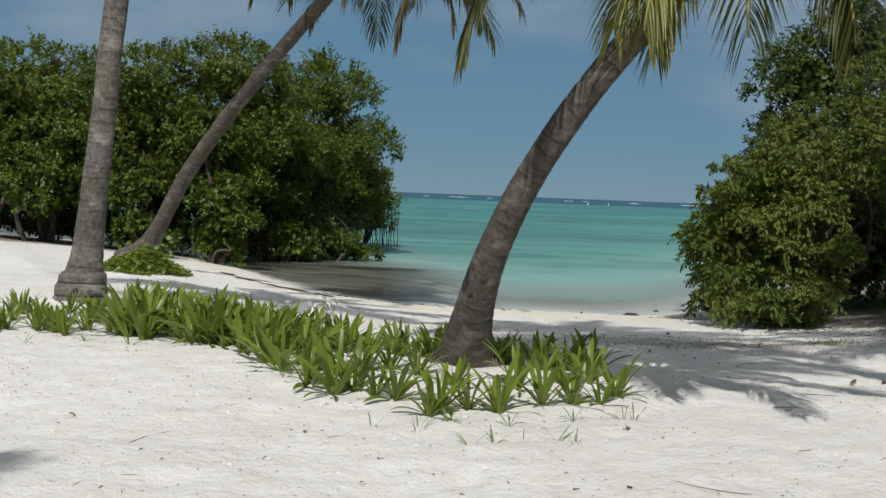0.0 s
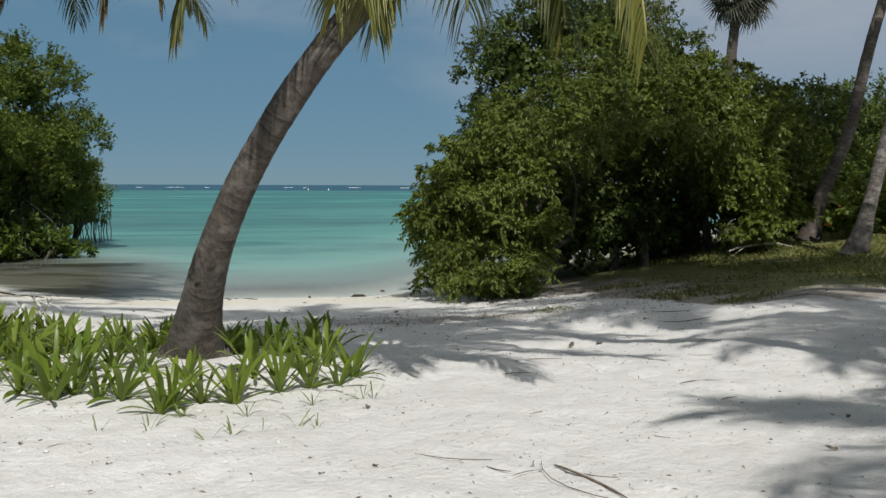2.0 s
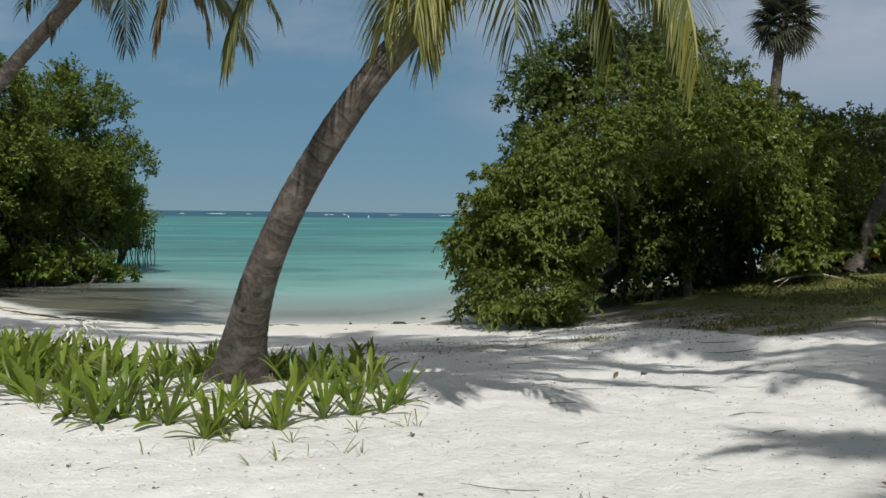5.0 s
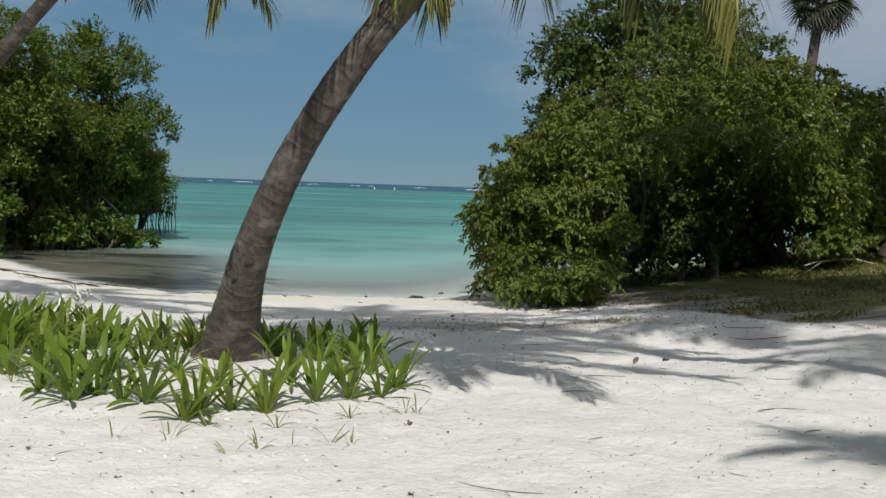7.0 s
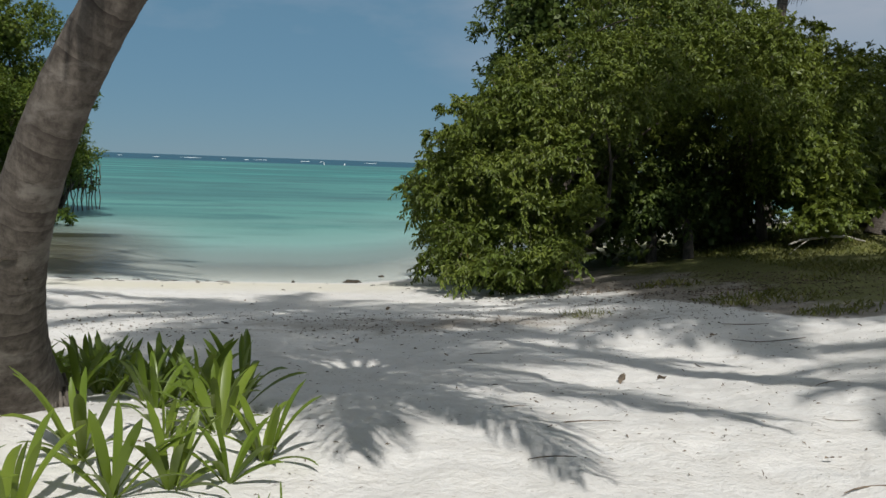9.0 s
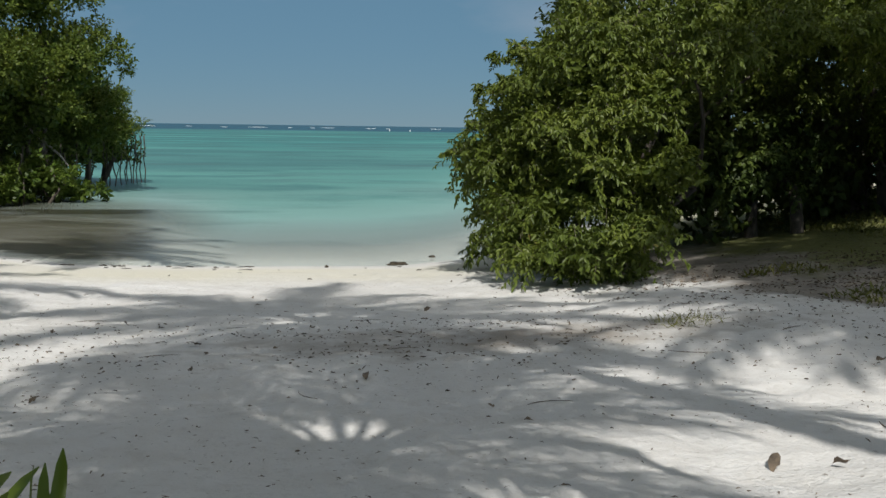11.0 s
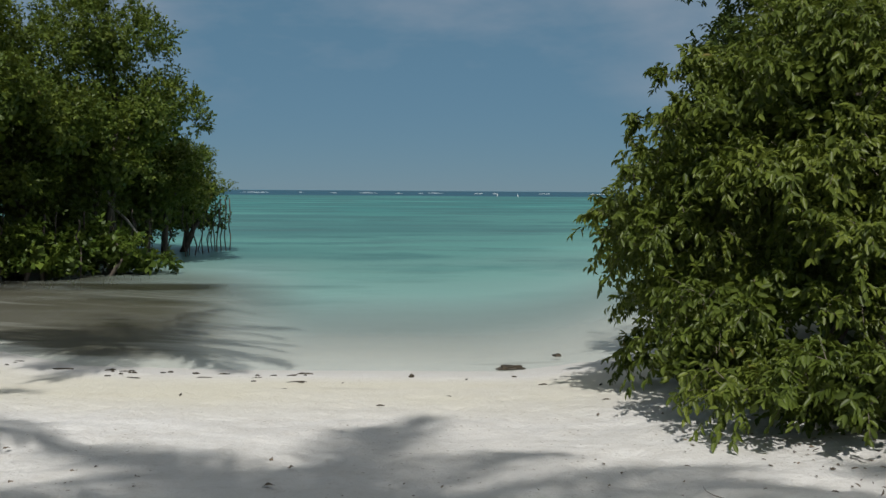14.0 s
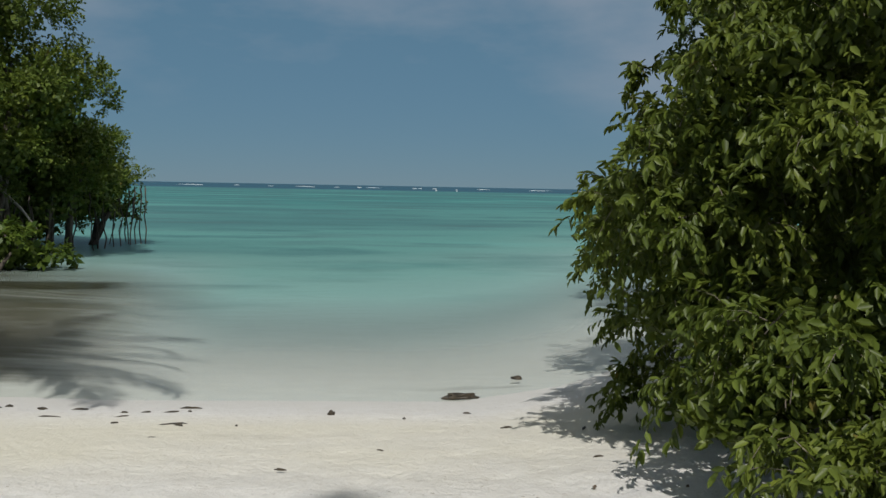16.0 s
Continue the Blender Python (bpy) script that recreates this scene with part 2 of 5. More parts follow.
def trunk_material(name, dark, pale, ring=22.0, stain=(0.10, 0.085, 0.07), light=(0.2, 0.18, 0.16)):
    """Palm bark: ring scars across the stem, upright cracks, pale lichen."""
    n = Nodes(name)
    pos = n.place((1, 1, 1))
    height = n.node("Attribute", attribute_name="along").outputs["Fac"]
    wob = n.math("MULTIPLY", n.noise(pos, 3.0, 4.0), 0.14)
    bands = n.math("FRACT", n.math("MULTIPLY", n.math("ADD", height, wob), ring))
    fine = n.math("FRACT", n.math("MULTIPLY", n.math("ADD", height, n.math("MULTIPLY", n.noise(pos, 6.0, 3.0), 0.08)), ring * 2.3))
    worn = n.grey(n.noise(pos, 5.0, 4.0, 0.6), 0.38, 0.62)
    cracks = n.noise(n.place((24, 24, 15)), 1.0, 5.0, 0.7)
    lichen = n.noise(n.place((3.2, 3.2, 6.5)), 1.0, 6.0, 0.65)
    col = n.mix(n.grey(cracks, 0.35, 0.7), dark, pale)
    col = n.mix(n.math("MULTIPLY", n.grey(bands, 0.66, 0.98, 0.0, 0.8), worn), col, stain)
    col = n.mix(n.math("MULTIPLY", n.grey(fine, 0.65, 0.95, 0.0, 0.4), worn), col, stain)
    col = n.mix(n.grey(bands, 0.35, 0.0, 0.0, 0.25), col, pale)
    col = n.mix(n.grey(lichen, 0.53, 0.63, 0.0, 0.55), col, light)
    col = n.mix(n.grey(n.noise(pos, 1.3, 4.0), 0.55, 0.75, 0.0, 0.6), col, stain)
    relief = n.math("ADD", n.math("MULTIPLY", bands, -0.55), n.math("MULTIPLY", cracks, 0.9))
    return n.finish(col, 0.9, n.bump(relief, 0.6, 0.012), Specular_IOR_Level=0.2)


def bark_material(name, dark, pale):
    n = Nodes(name)
    grain = n.noise(n.place((9, 9, 2)), 1.5, 5.0, 0.65)
    col = n.mix(n.grey(grain, 0.35, 0.68), dark, pale)
    return n.finish(col, 0.9, n.bump(grain, 0.5, 0.015))


def plain(name, a, b, scale=6.0, rough=0.8, **inputs):
    n = Nodes(name)
    grain = n.noise(n.place(), scale, 4.0)
    return n.finish(n.mix(n.grey(grain, 0.35, 0.65), a, b), rough, n.bump(grain, 0.25, 0.005), **inputs)


SAND, WATER = sand_material(), water_material()
BARK_MAIN = trunk_material("palm_bark_brown", (0.054, 0.045, 0.038), (0.138, 0.120, 0.102), 9.0, (0.030, 0.024, 0.020), (0.215, 0.195, 0.172))
BARK_GREY = trunk_material("palm_bark_grey", (0.068, 0.060, 0.052), (0.195, 0.178, 0.162), 7.0, (0.040, 0.035, 0.030), (0.33, 0.305, 0.28))
BARK_ROUGH = bark_material("branch_bark", (0.045, 0.036, 0.028), (0.125, 0.105, 0.086))
BARK_TWIG = bark_material("twig_bark", (0.10, 0.085, 0.065), (0.22, 0.19, 0.15))
BARK_PALE = bark_material("bleached_wood", (0.36, 0.32, 0.27), (0.60, 0.56, 0.50))
LEAF_SHRUB = foliage("shrub_leaf", (0.060, 0.088, 0.014), (0.130, 0.178, 0.028), (0.215, 0.255, 0.042), 0.45, 0.32, 0.2, 1.0)
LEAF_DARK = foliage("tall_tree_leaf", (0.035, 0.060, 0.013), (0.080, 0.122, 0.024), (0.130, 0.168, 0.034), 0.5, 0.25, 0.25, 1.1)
LEAF_MANGROVE = foliage("mangrove_leaf", (0.050, 0.084, 0.014), (0.105, 0.158, 0.025), (0.195, 0.235, 0.034), 0.5, 0.3, 0.25, 1.0)
LEAF_LOW = foliage("low_mangrove_leaf", (0.045, 0.085, 0.014), (0.10, 0.165, 0.025), (0.17, 0.22, 0.035))
LEAF_LILY = foliage("lily_leaf", (0.075, 0.125, 0.015), (0.165, 0.238, 0.030), (0.27, 0.325, 0.050), 0.34, 0.30, 0.5)
LEAF_FROND = foliage("frond_leaflet", (0.032, 0.044, 0.012), (0.075, 0.090, 0.022), (0.13, 0.138, 0.035), 0.45, 0.3, 0.0)
LEAF_GOLD = foliage("yellow_frond_leaflet", (0.11, 0.13, 0.03), (0.235, 0.235, 0.065), (0.30, 0.29, 0.09), 0.4, 0.45, 0.0)
LEAF_BROWN = foliage("dry_frond_leaflet", (0.055, 0.042, 0.022), (0.13, 0.10, 0.05), (0.10, 0.085, 0.035), 0.6, 0.25, 0.0)
LEAF_FAN = foliage("fan_leaf", (0.026, 0.032, 0.020), (0.060, 0.068, 0.042), (0.095, 0.092, 0.058), 0.45, 0.25, 0.0)
GRASS = foliage("short_grass", (0.085, 0.102, 0.024), (0.175, 0.188, 0.046), (0.26, 0.245, 0.075), 0.6, 0.3, 0.0)
CREEPER = foliage("creeper_leaf", (0.085, 0.14, 0.016), (0.16, 0.22, 0.025), (0.22, 0.27, 0.035), 0.45, 0.3, 0.0)
RACHIS = plain("frond_stalk", (0.16, 0.17, 0.04), (0.26, 0.24, 0.07), 8.0, 0.5)
FIBRE = plain("crown_fibre", (0.16, 0.10, 0.05), (0.34, 0.24, 0.13), 20.0, 0.9)
DRY = plain("dry_litter", (0.07, 0.055, 0.042), (0.22, 0.17, 0.12), 14.0, 0.85)
WEED = plain("wet_seaweed", (0.020, 0.016, 0.010), (0.060, 0.045, 0.026), 18.0, 0.6)
FOAM = plain("reef_foam", (0.75, 0.78, 0.78), (0.85, 0.86, 0.86), 0.4, 0.7)
PAINT = plain("white_paint", (0.74, 0.74, 0.72), (0.82, 0.82, 0.80), 3.0, 0.5)
STONE = plain("coral_stone", (0.48, 0.45, 0.40), (0.66, 0.63, 0.58), 5.0, 0.9)
PETAL = plain("lily_petal", (0.72, 0.72, 0.66), (0.82, 0.82, 0.78), 9.0, 0.6)
LICHEN = plain("orange_lichen", (0.17, 0.095, 0.06), (0.27, 0.14, 0.09), 9.0, 0.9)
RUST = plain("red_leaf", (0.30, 0.07, 0.02), (0.42, 0.16, 0.04), 6.0, 0.6)


# ---- tools for shapes ----
class Shape:
    """Collects points and faces of one mesh."""

    def __init__(self):
        self.v, self.f, self.along = [], [], []

    def tube(self, pts, radii, sides=8, cap=True, along=0.0, wave=0.0):
        pts = [Vector(p) for p in pts]
        base = len(self.v)
        side = Vector((1, 0, 0))
        run = along
        for i, p in enumerate(pts):
            t = (pts[min(i + 1, len(pts) - 1)] - pts[max(i - 1, 0)]).normalized()
            side = (side - t * side.dot(t))
            side = side.normalized() if side.length > 1e-4 else t.orthogonal().normalized()
            up = t.cross(side)
            if i:
                run += (p - pts[i - 1]).length
            for k in range(sides):
                a = 2 * math.pi * k / sides
                r = radii[i] * (1 + wave * noise.noise((math.cos(a) * 1.3 + p.x, math.sin(a) * 1.3 + p.y, p.z * 2.5)))
                self.v.append(p + side * (math.cos(a) * r) + up * (math.sin(a) * r))
                self.along.append(run)
        for i in range(len(pts) - 1):
            for k in range(sides):
                a, b = base + i * sides + k, base + i * sides + (k + 1) % sides
                self.f.append((a, b, b + sides, a + sides))
        if cap:
            self.f.append(tuple(base + k for k in reversed(range(sides))))
            self.f.append(tuple(base + (len(pts) - 1) * sides + k for k in range(sides)))
        return self

    def strip(self, mids, halves, across, fold=0.0):
        """A blade: mid points, half widths and the sideways direction at each, folded along its rib."""
        base = len(self.v)
        for m, h, a in zip(mids, halves, across):
            m, a = Vector(m), Vector(a)
            lift = Vector((0, 0, 1)) * (fold * h)
            self.v += [m - a * h + lift, m, m + a * h + lift]
            self.along += [0, 0, 0]
        for i in range(len(mids) - 1):
            a = base + 3 * i
            self.f += [(a, a + 1, a + 4, a + 3), (a + 1, a + 2, a + 5, a + 4)]
        return self

    def mesh(self, name, material, smooth=True):
        me = bpy.data.meshes.new(name)
        me.from_pydata([tuple(p) for p in self.v], [], self.f)
        if any(self.along):
            me.attributes.new("along", "FLOAT", "POINT").data.foreach_set("value", np.array(self.along, np.float32))
        me.materials.append(material)
        if smooth:
            me.polygons.foreach_set("use_smooth", [True] * len(me.polygons))
        me.update()
        return me


def part(name, mesh, parent, label="", place=None):
    """Links a mesh as ONE object under a thing or a part."""
    ob = new(name, mesh)
    ob.parent = parent
    if place is not None:
        ob.matrix_basis = place
    if label:
        tagged(ob, label)
    return ob


def thing(name, place, label, category, group="", kind=""):
    ob = new(name)
    ob.empty_display_size = 0.2
    ob.matrix_basis = place
    return tagged(ob, label, category, group, kind)


def arrays_mesh(name, verts, quads, material, smooth=False):
    """A mesh straight from arrays of points and of four-cornered faces."""
    me = bpy.data.meshes.new(name)
    me.vertices.add(len(verts))
    me.vertices.foreach_set("co", np.asarray(verts, np.float32).ravel())
    me.loops.add(len(quads) * 4)
    me.loops.foreach_set("vertex_index", np.asarray(quads, np.int32).ravel())
    me.polygons.add(len(quads))
    me.polygons.foreach_set("loop_start", np.arange(0, len(quads) * 4, 4, dtype=np.int32))
    me.polygons.foreach_set("loop_total", np.full(len(quads), 4, np.int32))
    if smooth:
        me.polygons.foreach_set("use_smooth", np.ones(len(quads), bool))
    me.materials.append(material)
    me.update(calc_edges=True)
    return me


def unit(a):
    return a / np.maximum(np.linalg.norm(a, axis=-1, keepdims=True), 1e-9)


def leaves_mesh(name, points, heading, normal, length, width, material, rich=True):
    """Leaf blades at points: heading along the blade, normal over it."""
    n = len(points)
    heading = unit(heading)
    normal = unit(normal - heading * (normal * heading).sum(-1, keepdims=True))
    side = np.cross(heading, normal)
    L, W = length[:, None], width[:, None]
    sag = -0.10 * L * normal
    if rich:
        rows = [(0, 0, 0), (0.30, -0.9, 0.16), (0.68, -0.75, 0.10), (1.0, 0, -1), (0.68, 0.75, 0.10), (0.30, 0.9, 0.16)]
        v = np.stack([points + heading * L * a + side * W * b + (sag if c < 0 else normal * L * c * 0.6) for a, b, c in rows], 1)
        q = np.array([[0, 1, 2, 3], [0, 3, 4, 5]])
    else:
        rows = [(0, 0, 0), (0.5, -1.0, 0.10), (1.0, 0, -1), (0.5, 1.0, 0.10)]
        v = np.stack([points + heading * L * a + side * W * b + (sag if c < 0 else normal * L * c) for a, b, c in rows], 1)
        q = np.array([[0, 1, 2, 3]])
    quads = (np.arange(n)[:, None, None] * len(rows) + q[None]).reshape(-1, 4)
    return arrays_mesh(name, v.reshape(-1, 3), quads, material)


def tuft_spots(lobes, rng, radius, gap=1.1, lowest=-0.35, holes=-0.28):
    """Spreads leafy tufts over the outside of the lobes, apart from one another, with gaps between."""
    c = np.array([l[:3] for l in lobes], float)
    r = np.array([l[3:6] for l in lobes], float)
    spots, normals = [], []
    for k in range(len(lobes)):
        tries = int(24 * (r[k, 0] * r[k, 1] + r[k, 0] * r[k, 2] + r[k, 1] * r[k, 2]) / (radius * radius * 3)) + 12
        d = unit(rng.normal(size=(tries, 3)))
        p = c[k] + d * r[k] * (0.84 + 0.20 * rng.random(tries))[:, None]
        keep = d[:, 2] > lowest
        for j in range(len(lobes)):
            if j != k:
                keep &= (((p - c[j]) / r[j]) ** 2).sum(-1) > 0.72
        for q, v in zip(p[keep], unit(d[keep] / r[k])):
            if noise.noise(Vector(q) * (0.42 / radius)) < holes:      # bare hollows between the boughs
                continue
            if not spots or (((np.array(spots) - q) ** 2).sum(-1)).min() > (gap * radius) ** 2:
                spots.append(q)
                normals.append(v)
    return np.array(spots), np.array(normals)


def spray_leaves(spots, normals, radius, sprays, leaves, droop, hang, rng):
    """Every tuft is a handful of bent twigs with leaves in turn on both sides: twig points, then leaf places, headings, normals."""
    n = len(spots)
    rad = radius * (0.65 + 0.7 * rng.random(n))
    nrm = normals[:, None]
    w = unit(nrm * 0.6 + rng.normal(size=(n, sprays, 3)) * 0.62 + np.array([0, 0, 0.32]))
    L = rad[:, None] * (0.85 + 0.65 * rng.random((n, sprays)))
    start = spots[:, None] - nrm * (0.35 * rad)[:, None, None] + rng.normal(size=(n, sprays, 3)) * (0.12 * rad)[:, None, None]
    down = np.array([0, 0, -1.0])

    def along(s):
        return start[:, :, None] + w[:, :, None] * (L[..., None] * s)[..., None] + down * (droop * L[..., None] * s * s)[..., None]

    twig = along(np.broadcast_to(np.array([0.0, 0.5, 0.95]), (n, sprays, 3)))
    s = 1.0 - 0.85 * ((np.arange(leaves) + rng.random((n, sprays, leaves))) / leaves) ** 1.35
    pts = along(s)
    tan = unit(w[:, :, None] + down * (2 * droop * s)[..., None])
    side = unit(np.cross(tan, np.array([0, 0, 1.0])) + 0.55 * rng.normal(size=pts.shape)) * np.where(np.arange(leaves) % 2, 1.0, -1.0)[:, None]
    head = unit(tan * 0.6 + side * 0.62 + down * hang + 0.38 * rng.normal(size=pts.shape))
    over = unit(nrm[:, :, None] * 0.55 + np.array([0, 0, 0.9]) + 0.38 * rng.normal(size=pts.shape))
    return twig.reshape(-1, 3, 3), pts.reshape(-1, 3), head.reshape(-1, 3), over.reshape(-1, 3)


def twigs_mesh(lines, radius, material):
    """Thin three-sided twigs, all in one mesh."""
    n = len(lines)
    ring = np.array([(1, 0, 0.3), (-0.5, 0.87, 0), (-0.5, -0.87, -0.3)])
    v = lines[:, :, None] + ring[None, None] * (radius * np.array([1.0, 0.7, 0.3]))[None, :, None, None]
    q = np.array([[3 * i + k, 3 * i + (k + 1) % 3, 3 * i + 3 + (k + 1) % 3, 3 * i + 3 + k] for i in range(2) for k in range(3)])
    return arrays_mesh("twigs", v.reshape(-1, 3), (np.arange(n)[:, None, None] * 9 + q[None]).reshape(-1, 4), material)


def core_points(lobes, count, rng):
    """Shaded inner leaves that close the crown."""
    c = np.array([l[:3] for l in lobes], float)
    r = np.array([l[3:6] for l in lobes], float)
    pick = rng.integers(0, len(lobes), count)
    d = unit(rng.normal(size=(count, 3)))
    p = c[pick] + d * r[pick] * (0.20 + 0.48 * rng.random(count))[:, None]
    return p, unit(rng.normal(size=p.shape)), unit(d + 0.6 * rng.normal(size=p.shape))


def limb_path(a, b, rng, steps=7, bend=0.18):
    a, b = np.array(a, float), np.array(b, float)
    off = rng.normal(size=3) * bend * np.linalg.norm(b - a)
    return [tuple(a + (b - a) * t + off * math.sin(math.pi * t) * 0.6 + np.array([0, 0, 0.12 * np.linalg.norm(b - a) * math.sin(math.pi * t)])) for t in np.linspace(0, 1, steps)]


def tree(name, base, lobes, leaf, material, label, tuft, sprays=9, leaves=12, droop=0.25, hang=0.3, core=900, seed=1, stems=2, thick=0.11, rich=False, twiggy=False, slim=0.24, gap=1.1, lowest=-0.35, floor=-9.0, hollow=None, holes=-0.22, group="", category="tree"):
    """A broadleaf tree or shrub: trunks, a limb into every lobe, and a crown of tufts of single leaves."""
    rng = np.random.default_rng(seed)
    root = thing(name, pose(*base), label, category, group)
    inv = np.array(base, float)
    lob = [(l[0] - inv[0], l[1] - inv[1], l[2] - inv[2], *l[3:6]) for l in lobes]
    mid = np.mean([l[:3] for l in lob], 0)
    forks = []
    for k in range(stems):
        foot = np.array([rng.normal() * 0.25, rng.normal() * 0.25, -0.15])
        fork = np.array([mid[0] * 0.45 + rng.normal() * 0.4, mid[1] * 0.45 + rng.normal() * 0.4, max(0.5, mid[2] * 0.55)])
        pts = limb_path(foot, fork, rng)
        part("trunk", Shape().tube(pts, np.linspace(thick * 1.5, thick * 0.8, len(pts)), 9, wave=0.25).mesh("trunk", BARK_ROUGH), root)
        forks.append(fork)
    for l in (l for l in lob if max(l[3:6]) > 0.9 or len(lob) < 9):
        fork = forks[int(rng.integers(0, stems))]
        pts = limb_path(fork, np.array(l[:3]) + np.array([0, 0, 0.2 * l[5]]), rng)
        part("limb", Shape().tube(pts, np.linspace(thick * 0.75, thick * 0.16, len(pts)), 7, wave=0.2).mesh("limb", BARK_ROUGH), root)

    def free(q):
        ok = q[:, 2] + inv[2] > floor
        return ok & ~hollow(q + inv) if hollow else ok

    spots, normals = tuft_spots(lob, rng, tuft, gap, lowest, holes)
    keep = free(spots)
    lines, p, h, nn = spray_leaves(spots[keep], normals[keep], tuft, sprays, leaves, droop, hang, rng)
    keep = p[:, 2] + inv[2] > floor - 0.3
    p, h, nn = p[keep], h[keep], nn[keep]
    cp, ch, cn = core_points(lob, core, rng)
    keep = free(cp)
    cp, ch, cn = cp[keep], ch[keep], cn[keep]
    P, Hd, N = np.concatenate([p, cp]), np.concatenate([h, ch]), np.concatenate([nn, cn])
    S = np.concatenate([leaf * (0.7 + 0.55 * rng.random(len(p))), leaf * ((0.95 if rich else 1.2) + 0.5 * rng.random(len(cp)))])
    crown = part("crown", leaves_mesh("crown", P, Hd, N, S, S * np.where(np.arange(len(S)) < len(p), slim, 0.27 if rich else 0.36), material, rich), root)
    tagged(crown, kind="stuff")
    if twiggy:
        tagged(part("twiggery", twigs_mesh(lines[::3], 0.005, BARK_TWIG), root, "thin grey-brown twigs"), kind="stuff")
    return root


# ---- the lie of the land ----
WATER_LEVEL = -1.2
SHORE_X = np.array([-4000, -60, -30, -16, -10, -7.0, -4.8, -2.9, -1.3, 0.9, 4.3, 5.6, 7.5, 10, 14, 20, 32, 60, 4000.0])
SHORE_Y = np.array([60, 58, 52, 44, 38.5, 33.2, 28.8, 26.0, 24.7, 24.3, 24.1, 24.9, 27.0, 30.0, 34.0, 41, 50, 56, 60.0])
RISE_D = np.array([-5000, -400, -120, -60, -25, -10, -4, -1.5, 0, 1.3, 3.5, 7.6, 10, 13.8, 16, 26, 60, 5000.0])
RISE_Z = np.array([-12, -9, -4.0, -2.6, -1.5, -0.75, -0.33, -0.12, 0, 0.16, 0.30, 0.57, 0.78, 0.93, 1.18, 1.2, 1.35, 1.5])


GRASS_X = np.array([6.2, 7.3, 7.9, 8.4, 9.3, 12.0, 15, 20, 40, 60.0])
GRASS_Y = np.array([17.6, 15.8, 13.4, 12.6, 12.3, 12.2, 13.2, 14.6, 18, 19.0])


def shore_distance(x, y):
    return np.interp(x, SHORE_X, SHORE_Y) - y


def ground(x, y):
    """Height of the sand or the sea bed."""
    z = WATER_LEVEL + np.interp(shore_distance(x, y), RISE_D, RISE_Z)
    d = shore_distance(x, y)
    flat = np.clip((1.4 - x) / 2.5, 0, 1) * np.clip((d + 24) / 14, 0, 1) * (d < 0)
    z = WATER_LEVEL + (z - WATER_LEVEL) * (1 - 0.55 * flat)
    z = z + 0.13 * np.exp(-(((x + 0.6) / 2.6) ** 2 + ((y - 8.6) / 1.5) ** 2))
    z = z + 0.10 * np.exp(-(((x + 6.0) / 2.2) ** 2 + ((y - 14.0) / 2.0) ** 2))
    z = z + 0.30 * np.exp(-(((x - 15.5) / 3.6) ** 2 + ((y - 22.5) / 3.2) ** 2))
    return z + 0.22 * np.clip((x - 7.0) / 6.0, 0, 1) * np.clip((y - 11.0) / 5.0, 0, 1)


def gz(x, y, sink=0.0):
    return float(ground(np.array([float(x)]), np.array([float(y)]))[0]) - sink


def axis(inner_a, inner_b, step, outer, grow=1.16):
    inside = list(np.arange(inner_a, inner_b, step))
    out, s = [], step
    v = inner_b
    while v < outer:
        out.append(v)
        s *= grow
        v += s
    low, s = [], step
    v = inner_a - step
    while v > -outer:
        low.append(v)
        s *= grow
        v -= s
    return np.array(low[::-1] + inside + out)


def sheet(name, xs, ys, height, material, attributes, skip=None):
    X, Y = np.meshgrid(xs, ys)
    Z = height(X.ravel(), Y.ravel())
    n, m = len(xs), len(ys)
    idx = np.arange(n * m).reshape(m, n)
    quads = np.stack([idx[:-1, :-1], idx[:-1, 1:], idx[1:, 1:], idx[1:, :-1]], -1).reshape(-1, 4)
    if skip is not None:
        quads = quads[~skip(X.ravel(), Y.ravel())[quads].all(1)]
    me = arrays_mesh(name, np.stack([X.ravel(), Y.ravel(), Z], -1), quads, material, True)
    for key, values in attributes(X.ravel(), Y.ravel()).items():
        me.attributes.new(key, "FLOAT", "POINT").data.foreach_set("value", values.astype(np.float32))
    return new(name, me)


def bumpy(x, y):
    z = ground(x, y)
    near = (np.abs(x) < 16) & (y > -6) & (shore_distance(x, y) > 0.6)
    add = np.zeros(len(x))
    for i in np.nonzero(near)[0]:
        p = Vector((x[i], y[i], 0))
        d = min(1.0, (shore_distance(x[i:i + 1], y[i:i + 1])[0] - 0.6) / 4.0)
        add[i] = d * (0.026 * noise.noise(p * 0.9) + 0.016 * noise.noise(p * 2.4) + 0.022 * noise.noise(p * 5.6) + 0.011 * noise.noise(p * 10.5) - 0.045 * max(0.0, noise.noise(p * 3.3 + Vector((9, 0, 0))) - 0.22))
    return z + add


